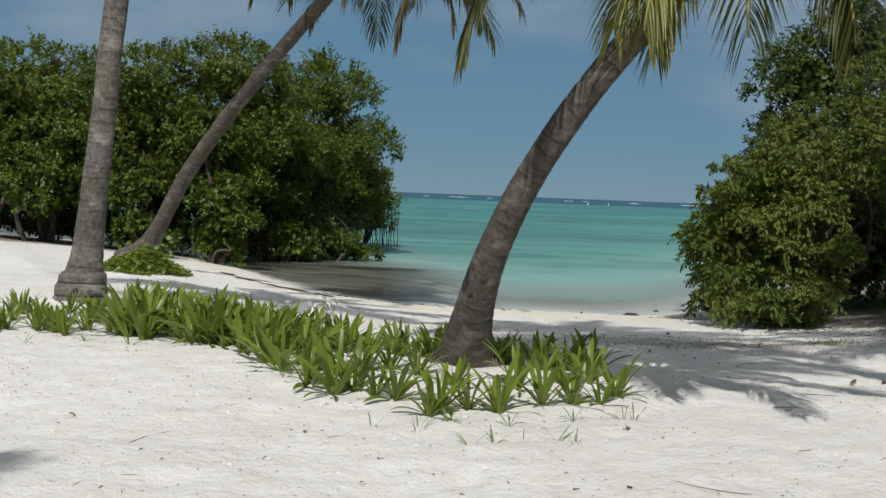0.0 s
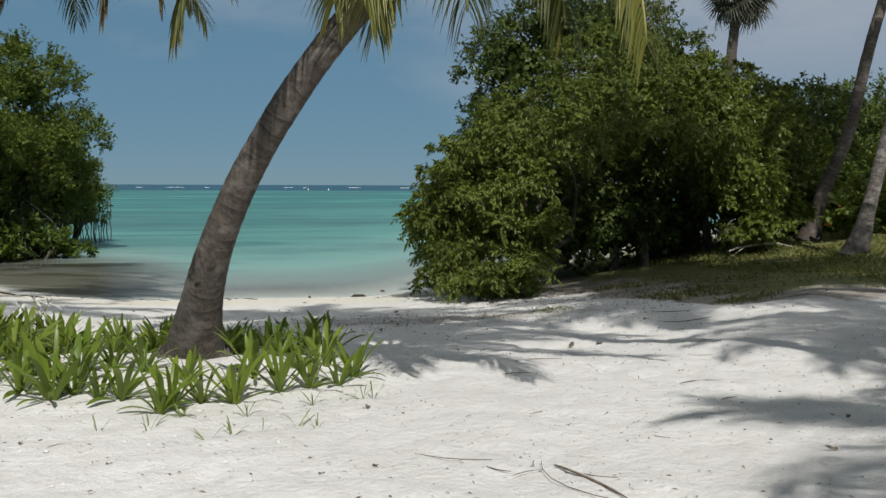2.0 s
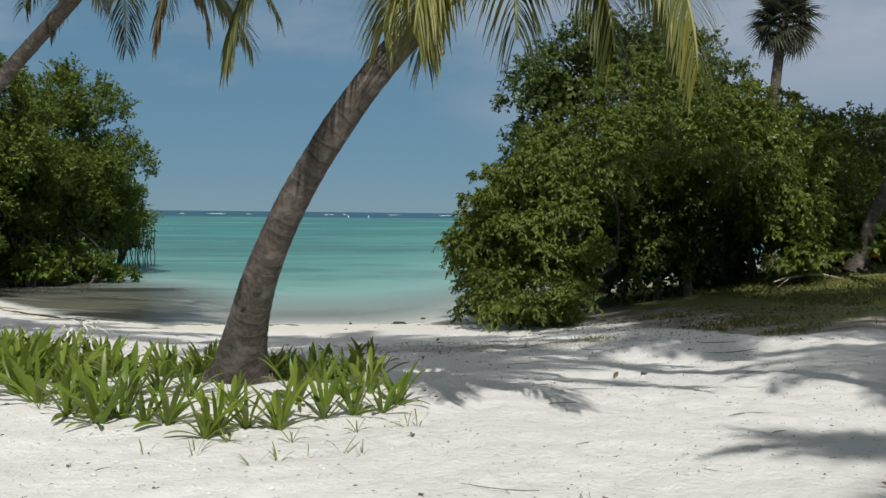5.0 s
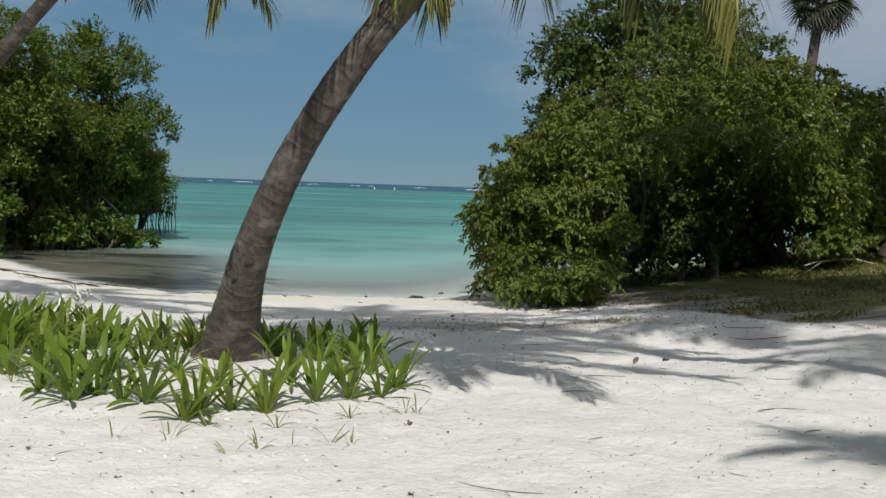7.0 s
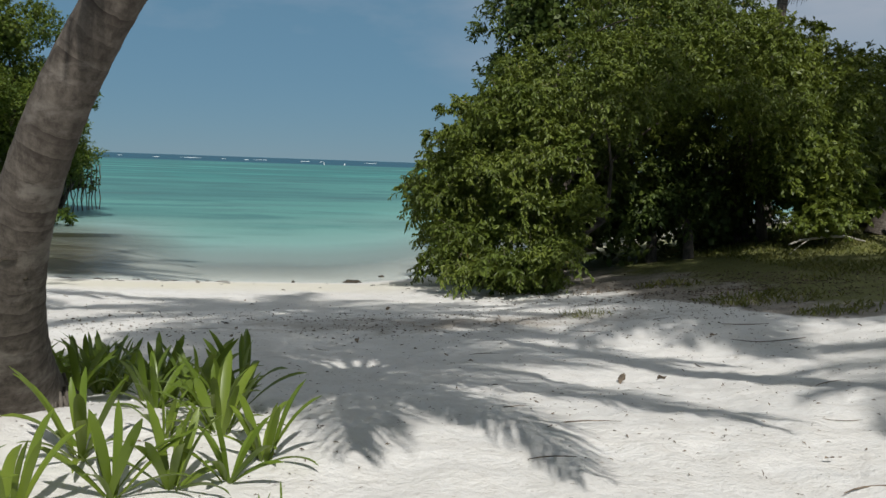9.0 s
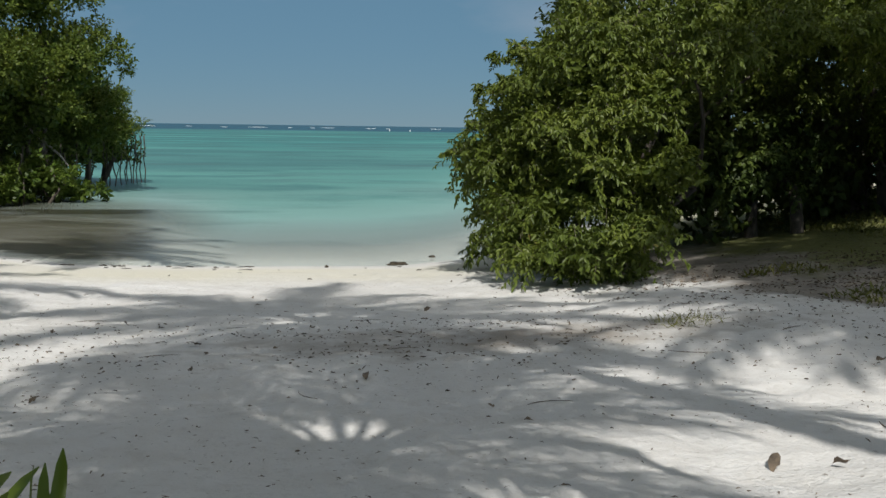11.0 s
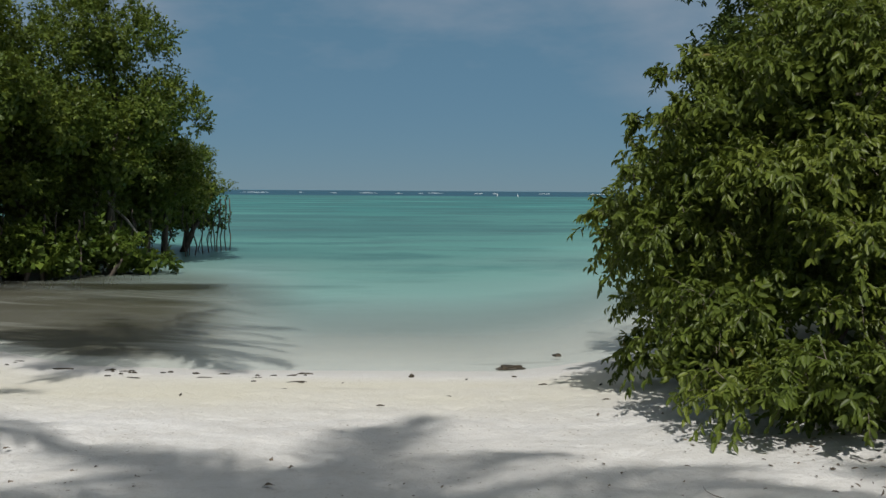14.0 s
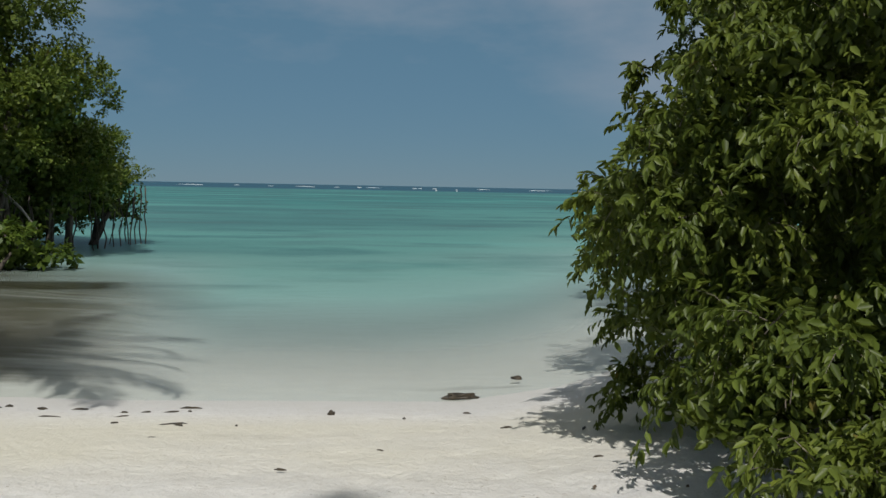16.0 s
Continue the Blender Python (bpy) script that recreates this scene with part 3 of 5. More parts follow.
def ground_marks(x, y):
    d = shore_distance(x, y)
    soil = np.clip((x - 6.2) / 1.4, 0, 1) * np.clip((y - np.interp(x, GRASS_X, GRASS_Y) + 1.3) / 1.4, 0, 1) * np.clip((29 - y) / 3.0, 0, 1)
    soil = np.maximum(soil, 0.8 * np.exp(-(((x - 7.2) / 1.5) ** 4 + ((y - 20.8) / 1.9) ** 4)))      # shade under the shrub, put into the ground as dark soil colour
    soil = np.maximum(soil, np.clip((-7.5 - x) / 2.0, 0, 1) * np.clip((y - 28.5) / 2.0, 0, 1) * 0.9)
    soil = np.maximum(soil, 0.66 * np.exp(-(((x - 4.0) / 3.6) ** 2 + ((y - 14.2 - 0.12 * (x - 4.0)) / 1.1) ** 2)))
    wet = np.clip((1.4 - d) / 1.0, 0, 1)
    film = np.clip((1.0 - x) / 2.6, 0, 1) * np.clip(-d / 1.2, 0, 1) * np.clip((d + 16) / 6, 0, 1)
    turf = np.clip((y - np.interp(x, GRASS_X, GRASS_Y)) / 1.6, 0, 1) * np.clip((x - 7.6) / 2.0, 0, 1)
    cream = np.clip((d - 1.2) / 0.8, 0, 1) * np.clip((4.6 - d) / 1.5, 0, 1)
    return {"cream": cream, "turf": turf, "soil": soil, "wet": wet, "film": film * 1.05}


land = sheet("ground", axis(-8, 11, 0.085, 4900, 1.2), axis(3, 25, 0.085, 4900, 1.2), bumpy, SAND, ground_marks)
tagged(land, "white coral sand beach running down under the shallow water", "beach", kind="structure")


def swell(x, y):
    return np.full(len(x), WATER_LEVEL) + 0.0 * x


def water_marks(x, y):
    deep = np.clip((WATER_LEVEL - ground(x, y)), 0, 6)
    dist = np.hypot(x, y)
    d = shore_distance(x, y)
    bay = np.clip((1.2 - x) / 2.8, 0, 1) * np.clip((d + 15) / 6, 0, 1)      # the still, weedy corner by the mangroves, tinted for their dark reflection too
    weed = np.exp(-(((x + 2.9) / 2.0) ** 4 + ((y - 35.8) / 1.1) ** 4)) + 0.6 * np.exp(-(((x + 2.2) / 1.6) ** 2 + ((y - 29.3) / 1.2) ** 2))
    return {"weed": weed, "depth": np.clip(deep / 4.0, 0, 1) ** 0.8, "bay": bay, "far": np.clip((dist - 400) / 110, 0, 1)}


sea = sheet("water", axis(-14, 16, 0.5, 4800, 1.12), axis(22, 60, 0.4, 4800, 1.10), swell, WATER, water_marks, lambda x, y: (shore_distance(x, y) > 1.5) | (y < 20))
tagged(sea, "clear turquoise lagoon water, dark blue beyond the reef", "sea", kind="structure")


# ---- broadleaf trees ----
def cave(q):
    """The dark hollow under the shrubs' overhanging boughs."""
    roof = np.where(q[:, 0] < 9.5, 2.25, 1.75) + 0.3 * np.sin(2.1 * q[:, 0])
    return (q[:, 0] > 7.35 + 0.25 * np.sin(3.0 * q[:, 2])) & (q[:, 0] < 11.75) & (q[:, 1] < 21.7) & (q[:, 2] < roof)


rng_bough = np.random.default_rng(61)
boughs = []      # flat leafy boughs, one above the other round the seaward end of the shrub
for z, wide, deep in [(-0.42, 1.9, 2.1), (0.12, 2.2, 2.7), (0.72, 2.4, 2.45), (1.32, 2.15, 2.25), (1.95, 1.85, 2.0), (2.55, 1.5, 1.7)]:
    for a in range(150, 288, 23):
        if rng_bough.random() < 0.90 and (z > -0.2 or a < 245):
            a += 9 * rng_bough.normal()
            f = 0.76 + 0.10 * rng_bough.random()
            boughs.append((7.25 + wide * f * math.cos(radians(a)), 20.5 + deep * f * math.sin(radians(a)), z + 0.16 * rng_bough.normal(), 0.62 + 0.25 * rng_bough.random(), 0.60 + 0.2 * rng_bough.random(), 0.27 + 0.10 * rng_bough.random()))
boughs += [(5.55, 18.5, -0.35, 0.55, 0.5, 0.25), (5.9, 17.95, -0.2, 0.55, 0.5, 0.28), (6.35, 17.75, 0.02, 0.5, 0.5, 0.28), (5.15, 19.2, -0.25, 0.5, 0.55, 0.25)]      # low boughs that brush the sand
for x, y, z in [(7.9, 18.9, 2.35), (8.9, 18.7, 2.55), (9.9, 18.9, 2.7), (10.8, 19.2, 2.5), (8.4, 19.6, 2.9), (11.4, 19.9, 2.3)]:      # the roof of the hollow
    boughs.append((x, y, z, 0.85, 0.8, 0.36))
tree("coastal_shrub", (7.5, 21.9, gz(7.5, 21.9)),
     boughs + [(7.3, 20.6, 0.35, 1.5, 1.4, 1.3), (7.7, 21.6, 1.1, 1.5, 1.6, 1.5), (8.05, 21.6, 2.6, 1.6, 1.7, 1.3), (8.3, 20.4, 3.0, 1.2, 1.2, 0.7), (9.4, 20.2, 3.05, 1.5, 1.5, 0.85), (9.5, 21.5, 4.1, 1.4, 1.3, 1.0), (10.7, 20.8, 3.3, 1.4, 1.4, 1.0), (10.3, 22.0, 2.2, 1.5, 0.7, 1.2), (6.6, 22.2, 0.62, 1.3, 1.3, 0.8), (6.9, 21.1, 0.3, 1.2, 1.4, 1.1)],
     0.082, LEAF_SHRUB, "dense olive-green shrub overhanging the sand at the water", 0.24, 11, 13, 0.40, 0.62, 26000, 3, 3, 0.06, True, True, 0.22, 1.0, -0.40, -0.88, cave, -0.02, "", "shrub")
# the darker leaf colour here stands in for the deep shade of the hollow
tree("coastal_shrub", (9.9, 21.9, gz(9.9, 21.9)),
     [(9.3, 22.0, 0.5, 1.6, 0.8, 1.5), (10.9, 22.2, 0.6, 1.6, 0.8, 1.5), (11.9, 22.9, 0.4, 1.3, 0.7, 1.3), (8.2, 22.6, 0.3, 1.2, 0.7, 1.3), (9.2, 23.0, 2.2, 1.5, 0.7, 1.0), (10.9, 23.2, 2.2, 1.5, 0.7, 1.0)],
     0.12, LEAF_DARK, "shrub filling the hollow, the shade there put into its dark leaf colour", 0.35, 8, 10, 0.3, 0.4, 9000, 13, 2, 0.08, gap=1.0, floor=-0.8, category="shrub")
tree("coastal_shrub", (7.4, 24.6, gz(7.4, 24.6)),
     [(7.35, 24.9, 0.4, 1.4, 1.7, 1.1), (7.8, 25.0, 1.3, 1.3, 1.5, 0.9), (8.6, 24.2, 1.7, 1.7, 1.7, 1.6)],
     0.095, LEAF_SHRUB, "olive-green shrub leaning out over the shallow water", 0.27, 9, 12, 0.36, 0.42, 6000, 4, 2, 0.08, floor=-1.0, category="shrub")
tree("coastal_tree", (10.9, 27.6, gz(10.9, 27.6)),
     [(9.35, 28.2, 3.3, 1.3, 1.5, 1.1), (9.55, 28.2, 5.0, 1.5, 1.5, 1.15), (11.1, 28.2, 6.1, 1.75, 1.7, 1.15), (12.4, 28.2, 6.05, 1.7, 1.7, 1.1), (13.5, 27.9, 5.3, 1.8, 1.7, 1.3), (12.4, 27.2, 4.2, 1.9, 1.6, 1.4), (11.0, 27.6, 3.0, 1.9, 1.5, 1.4)],
     0.135, LEAF_DARK, "tall dark green tree behind the beach shrubs", 0.40, 9, 12, 0.12, 0.15, 12000, 5, 2, 0.13, gap=1.1, floor=-0.9)
tree("coastal_shrub", (12.3, 22.2, gz(12.3, 22.2)),
     [(11.2, 20.9, 3.1, 1.3, 1.3, 0.9), (12.2, 22.0, 3.6, 1.4, 1.5, 1.0), (13.6, 22.2, 2.9, 1.4, 1.5, 1.1), (12.8, 21.4, 1.5, 0.95, 1.0, 1.3), (13.9, 23.6, 1.5, 1.5, 1.3, 1.6), (12.4, 23.6, 1.4, 1.5, 1.2, 1.8), (10.0, 24.4, 0.9, 1.8, 1.0, 1.7), (11.8, 24.6, 1.0, 1.7, 1.0, 1.8), (12.3, 20.5, 1.6, 0.95, 0.9, 1.1), (12.7, 20.4, 0.55, 0.7, 0.7, 0.5)],
     0.10, LEAF_SHRUB, "tangled green shrub at the edge of the grass", 0.29, 9, 12, 0.36, 0.42, 12000, 6, 3, 0.09, slim=0.25, gap=1.1, floor=-0.95, category="shrub")
for k, (x, y, top, r) in enumerate([(17.3, 27.0, 4.7, 2.3), (20.6, 28.5, 4.6, 2.4), (24.4, 30.6, 5.2, 2.7), (28.2, 32.4, 5.3, 2.8), (32.6, 34.0, 4.6, 2.8), (37.0, 36.0, 4.8, 3.0), (16.2, 24.2, 2.2, 1.7), (19.2, 25.8, 2.5, 1.7), (22.5, 27.2, 2.8, 1.9), (26.4, 29.2, 3.0, 2.0), (42.0, 38.0, 4.9, 3.2)]):
    g = gz(x, y)
    tree("hedge_tree", (x, y, g), [(x - r * 0.35, y - 0.3, g + r * 0.75, r * 0.85, r * 0.8, r * 0.85), (x + r * 0.5, y, top - r * 0.75, r * 0.75, r * 0.75, r * 0.72), (x - r * 0.45, y + 0.4, top - r * 0.62, r * 0.62, r * 0.7, r * 0.6), (x + r * 0.3, y - 0.6, g + r * 0.5, r * 0.8, r * 0.75, r * 0.6)],
         0.165, LEAF_DARK if k in (0, 1) else LEAF_MANGROVE, "bushy green tree in the row behind the grass", 0.46, 9, 9, 0.15, 0.15, 3600, 20 + k, 2, 0.1, floor=g + 0.05, group="trees behind the grass")

MANGROVES = [  # x, y, top, spread
    (-21.5, 35.0, 6.0, 3.3), (-17.2, 34.0, 5.8, 2.9), (-13.4, 33.4, 5.7, 2.6), (-10.3, 34.6, 5.9, 2.3), (-8.0, 36.4, 6.5, 2.4),
    (-6.9, 39.2, 5.6, 2.1), (-5.3, 42.6, 6.5, 2.35), (-4.9, 46.2, 4.4, 1.5), (-4.35, 49.5, 2.7, 1.25), (-8.4, 45.0, 5.0, 2.0), (-7.2, 50.0, 3.8, 1.9), (-19.6, 38.2, 5.6, 3.0), (-15.2, 37.6, 5.4, 2.8), (-26.0, 36.0, 6.0, 3.2), (-11.6, 38.0, 5.4, 2.6)]
for k, (x, y, top, r) in enumerate(MANGROVES):
    g = max(gz(x, y), WATER_LEVEL)
    h = top - g
    lob = [(x, y - r * 0.45, top - r * 0.55, r * 0.85, r * 0.85, r * 0.55), (x - r * 0.55, y - r * 0.55, g + h * 0.50, r * 0.78, r * 0.75, r * 0.55), (x + r * 0.55, y - r * 0.35, g + h * 0.56, r * 0.7, r * 0.75, r * 0.55),
           (x + r * 0.1, y + r * 0.95, g + h * 0.25, r * 0.95, r * 0.4, h * 0.25), (x - r * 0.2, y + r * 0.3, g + h * 0.62, r * 0.8, r * 0.8, r * 0.7), (x + r * 0.15, y - r * 0.75, g + h * 0.36, r * 0.5, r * 0.45, r * 0.3)]
    if k == 6:      # the tree whose round head stands clear of the rest
        lob += [(x - 0.3, y - 1.0, top + 0.05, 0.65, 0.7, 0.4)]
    if x < -6:      # dark low growth that closes the foot
        lob += [(x, y + r * 0.6, g + 0.5, r * 1.15, r * 0.5, 0.8)]
    tree("mangrove_tree", (x, y, g), lob, 0.125, LEAF_MANGROVE, "dense dark green mangrove tree at the water's edge", 0.40, 11 if k < 11 else 4, 11, 0.03, -0.05, 9000 if k < 11 else 4000, 40 + k, 3, 0.08, slim=0.28, gap=1.08, lowest=-0.1, holes=-0.3, floor=g + (0.15 if x < -6 else 0.95), group="mangroves round the bay")
# low sprays of brighter leaves along the foot of the mangroves
for k, (x, y, r) in enumerate([(-4.5, 39.2, 1.25), (-5.8, 37.4, 0.9), (-9.6, 31.6, 0.8), (-7.6, 33.3, 0.7)]):
    g = max(gz(x, y), WATER_LEVEL)
    tree("mangrove_sapling", (x, y, g), [(x, y, g + 0.55, r, r * 0.8, 0.5), (x + 0.5 * r, y + 0.2, g + 0.4, r * 0.7, r * 0.6, 0.4), (x - 0.4 * r, y, g + 0.95, r * 0.6, r * 0.6, 0.45)],
         0.18, LEAF_LOW, "low yellow-green mangrove sapling spreading over the shallows", 0.36, 8, 9, 0.25, 0.2, 400, 70 + k, 2, 0.04, slim=0.28, floor=g + 0.1, group="saplings at the mangroves' foot", category="shrub")
# sunlit yellow patches of the mangroves, added as separate saplings with brighter leaves
for k, (x, y, z, r) in enumerate([(-7.5, 32.6, 1.0, 0.9), (-8.2, 33.0, 3.4, 0.8), (-14.6, 31.8, 3.2, 1.2), (-13.4, 31.2, 1.6, 1.2), (-11.0, 31.6, 1.6, 0.9)]):
    g = gz(x, y)
    tree("mangrove_sapling", (x, y, g), [(x, y, z, r, r * 0.8, r * 0.8), (x + 0.5 * r, y + 0.2, z - 0.6 * r, r * 0.8, r * 0.7, r * 0.6)], 0.17, LEAF_LOW, "slender yellow-green sapling added as a sunlit patch of the mangroves", 0.36, 8, 9, 0.1, 0.1, 600, 170 + k, 1, 0.06, slim=0.28, floor=g + 0.5, group="saplings at the mangroves' foot", category="shrub")


def prop_root(x, y, top, lean, rng, radius=0.03):
    """One mangrove prop root, arching or hanging from the crown into the water."""
    foot = (x + lean[0], y + lean[1], max(gz(x, y), -1.7))
    pts = [(x + lean[0] * t + 0.05 * rng.normal() * math.sin(math.pi * t), y + lean[1] * t, top + (foot[2] - top) * t ** 1.3) for t in np.linspace(0, 1, 7)]
    root = new("prop_root", Shape().tube(pts, np.linspace(radius, radius * 0.8, 7), 6, wave=0.2).mesh("prop_root", BARK_ROUGH))
    return tagged(root, "thin dark mangrove prop root standing in the water", "root", "mangrove prop roots")


rng_roots = np.random.default_rng(9)
for k in range(36):
    u = k / 35
    x, y = np.interp(u, [0, 0.45, 1], [-8.6, -5.2, -3.35]) + 0.25 * rng_roots.normal(), np.interp(u, [0, 0.45, 1], [34.0, 39.5, 50.5]) + 0.5 * rng_roots.normal()
    prop_root(x, y, 0.1 + 0.5 * rng_roots.random(), (0.13 * rng_roots.normal(), -0.15 + 0.2 * rng_roots.normal()), rng_roots, 0.014 + 0.014 * rng_roots.random())
for x, y in [(-3.15, 50.2), (-3.0, 50.4), (-2.86, 50.6), (-3.3, 49.9), (-3.5, 49.2)]:
    prop_root(x, y, 0.75, (0.02, 0.0), rng_roots, 0.024)
dead = new("dead_branch", Shape().tube([(-6.0, 42.5, 1.35), (-5.3, 42.0, 0.75), (-4.6, 41.6, 0.2), (-4.1, 41.3, -0.35)], [0.05, 0.045, 0.035, 0.015], 7, wave=0.3).mesh("dead_branch", BARK_PALE))
tagged(dead, "bleached dead branch slanting out of the mangroves", "branch")
bough = Shape().tube([(x, y, gz(x, y) + h) for x, y, h in ((11.9, 20.2, 0.16), (12.2, 20.3, 0.20), (12.8, 20.3, 0.22), (13.2, 20.35, 0.18), (13.7, 20.4, 0.04))], [0.012, 0.022, 0.028, 0.026, 0.015], 8, wave=0.35)
bough.tube([(x, y, gz(x, y) + h) for x, y, h in ((12.4, 20.3, 0.20), (12.1, 20.15, 0.12), (11.8, 20.0, 0.0))], [0.014, 0.010, 0.005], 6)
tagged(new("fallen_branch", bough.mesh("fallen_branch", BARK_PALE)), "pale fallen branch lying at the shrub's foot", "branch")


# ---- palms ----
def frond_mesh(name, length, rise, fall, material, leaflets=58, leaf_len=0.76, hang=0.75, seed=0, twist=0.0, blade=1.0):
    """A feather frond that leaves the crown along +x: it rises at one angle and bends over to another."""
    rng = np.random.default_rng(seed)
    shape, stalk = Shape(), Shape()
    steps = 22
    pts, p = [], Vector((0, 0, 0))
    for i in range(steps + 1):
        u = i / steps
        a = radians(rise + (fall - rise) * u ** 1.15)
        pts.append(p.copy())
        p = p + Vector((math.cos(a), 0.06 * math.sin(3 * u + seed) + twist * u, math.sin(a))) * (length / steps)
    stalk.tube(pts, [0.032 * (1 - 0.86 * i / steps) + 0.003 for i in range(steps + 1)], 6)
    for k in range(leaflets):
        u = 0.14 + 0.86 * (k + 0.5) / leaflets
        f = u * steps
        i = min(int(f), steps - 1)
        at = pts[i].lerp(pts[i + 1], f - i)
        t = (pts[i + 1] - pts[i]).normalized()
        for s in (-1, 1):
            L = leaf_len * (0.35 + 0.75 * math.sin(math.pi * min(1, 0.15 + 0.80 * u))) * (0.82 + 0.3 * rng.random())
            way = (t * (0.62 + 0.5 * u) + Vector((0, s, 0)) * (0.85 - 0.35 * u) + Vector((0, 0, 0.10)) + Vector(rng.normal(size=3)) * 0.07).normalized()
            mids, ways, q = [], [], at.copy()
            drop = hang * (0.75 + 0.5 * rng.random())
            for j in range(5):
                mids.append(q.copy())
                w = (way + Vector((0, 0, -1)) * drop * (j / 2.2)).normalized()
                side = w.cross(Vector((0, 0, 1)))
                side = side.normalized() if side.length > 0.05 else t
                ways.append((side + t * 0.4).normalized())
                q = q + w * (L / 4)
            shape.strip(mids, [blade * h for h in (0.008, 0.015, 0.0135, 0.009, 0.0015)], ways, 0.35)
    return stalk.mesh(name + "_stalk", RACHIS), shape.mesh(name + "_leaflets", material, False)


FRONDS = {
    "up": frond_mesh("frond", 3.1, 66, -8, LEAF_FROND, seed=1, hang=0.35),
    "mid": frond_mesh("frond", 3.2, 38, -52, LEAF_FROND, seed=2, hang=0.45),
    "wide": frond_mesh("frond", 3.2, 18, -62, LEAF_FROND, seed=3, hang=0.5),
    "low": frond_mesh("frond", 2.7, 2, -82, LEAF_FROND, seed=4, hang=0.9),
    "brown": frond_mesh("frond", 2.5, -8, -88, LEAF_BROWN, seed=6, hang=1.0, leaf_len=0.62)}


def frond_to(reach, rise_to, material, seed, leaf_len=0.6, hang=0.9, leaflets=92):
    """A frond whose tip ends at an offset from the crown, hanging almost straight down there; its meshes and its heading."""
    flat, drop = math.hypot(reach[0], reach[1]), reach[2]

    def run(rise):
        a = [radians(rise + (-86 - rise) * (i / 22) ** 1.15) for i in range(22)]
        return sum(math.cos(v) for v in a) / 22, sum(math.sin(v) for v in a) / 22

    low, high = -85.0, rise_to
    for _ in range(30):
        mid = (low + high) / 2
        x, z = run(mid)
        low, high = (mid, high) if z / x < drop / flat else (low, mid)
    length = flat / run(low)[0]
    return frond_mesh("frond", length, low, -86, material, leaflets, leaf_len, hang, seed, blade=0.66), math.degrees(math.atan2(reach[1], reach[0]))


def palm_trunk(points, foot, top, rings, material, flare=1.9, seed=0, flare_len=0.5):
    """A ringed stem along a smooth path, with a swollen, rooted foot."""
    pts = [Vector(p) for p in points]
    line, dist = [], 0.0
    n = rings * 3
    for i in range(n + 1):
        u = i / n * (len(pts) - 1)
        k = min(int(u), len(pts) - 2)
        a, b, c, d = pts[max(k - 1, 0)], pts[k], pts[k + 1], pts[min(k + 2, len(pts) - 1)]
        f = u - k
        line.append(0.5 * ((2 * b) + (c - a) * f + (2 * a - 5 * b + 4 * c - d) * f * f + (3 * b - a - 3 * c + d) * f ** 3))
    radii = []
    for i, p in enumerate(line):
        if i:
            dist += (p - line[i - 1]).length
        u = i / n
        r = foot + (top - foot) * u
        r *= 1 + (flare - 1) * math.exp(-(dist / flare_len) ** 1.3)
        r *= 1 + (0.014 if i % 3 == 0 else -0.006) + 0.03 * noise.noise((seed, dist * 2.2, 0))
        radii.append(r)
    return Shape().tube(line, radii, 20, wave=0.05).mesh("trunk", material)


def palm(place, points, foot, top, fronds, material, label, group="", flare=1.9, rings=34, seed=0, flare_len=0.5, roll_noise=8):
    """A coconut palm; fronds: (kind, heading in degrees, extra pitch, scale)."""
    rng = np.random.default_rng(seed)
    root = thing("coconut_palm", pose(*place), label, "palm tree", group)
    local = [tuple(np.array(p) - np.array(place)) for p in points]
    part("trunk", palm_trunk(local, foot, top, rings, material, flare, seed, flare_len), root)
    tip = Vector(local[-1])
    lean = (Vector(local[-1]) - Vector(local[-2])).normalized()
    cap = Shape().tube([tip - lean * 0.28, tip - lean * 0.1, tip + lean * 0.08, tip + lean * 0.25], [top * 1.02, top * 1.3, top * 1.15, top * 0.4], 12, wave=0.35)
    part("crown_fibre", cap.mesh("crown_fibre", FIBRE), root, "brown woven fibre round the frond bases")
    for kind, heading, pitch, size in fronds:
        stalk, leaflets = FRONDS[kind] if isinstance(kind, str) else kind
        m = Matrix.Translation(tip + Vector((0, 0, 0.02))) @ pose(0, 0, 0, float(rng.normal() * roll_noise) if isinstance(kind, str) else 0.0, -pitch, heading) @ Matrix.Scale(size, 4)
        fr = part("frond", leaflets, root, {LEAF_GOLD: "yellowing frond", LEAF_BROWN: "dry brown hanging frond"}.get(leaflets.materials[0], "green feather frond"), m)
        part("stalk", stalk, fr)
    return root


def ring_of(kind, count, start, pitch=0.0, size=1.0, spread=9, seed=0):
    r = np.random.default_rng(seed)
    return [(kind, start + 360 * k / count + float(r.normal() * spread), pitch + float(r.normal() * 5), size * (0.92 + 0.16 * r.random())) for k in range(count)]


def bent(base, crown, bow, n=7):
    """Stem points from a foot to a crown, bowed sideways, a little more upright at the top."""
    a, b, w = np.array(base, float), np.array(crown, float), np.array(bow, float)
    return [tuple(a + (b - a) * t + w * math.sin(math.pi * t)) for t in np.linspace(0, 1, n)]


# the leaning palm among the lilies
def stem(z):
    return (0.220 - 0.0197 * z + 0.1554 * z * z, 8.6323 - 0.8895 * z + 0.137 * z * z, z)


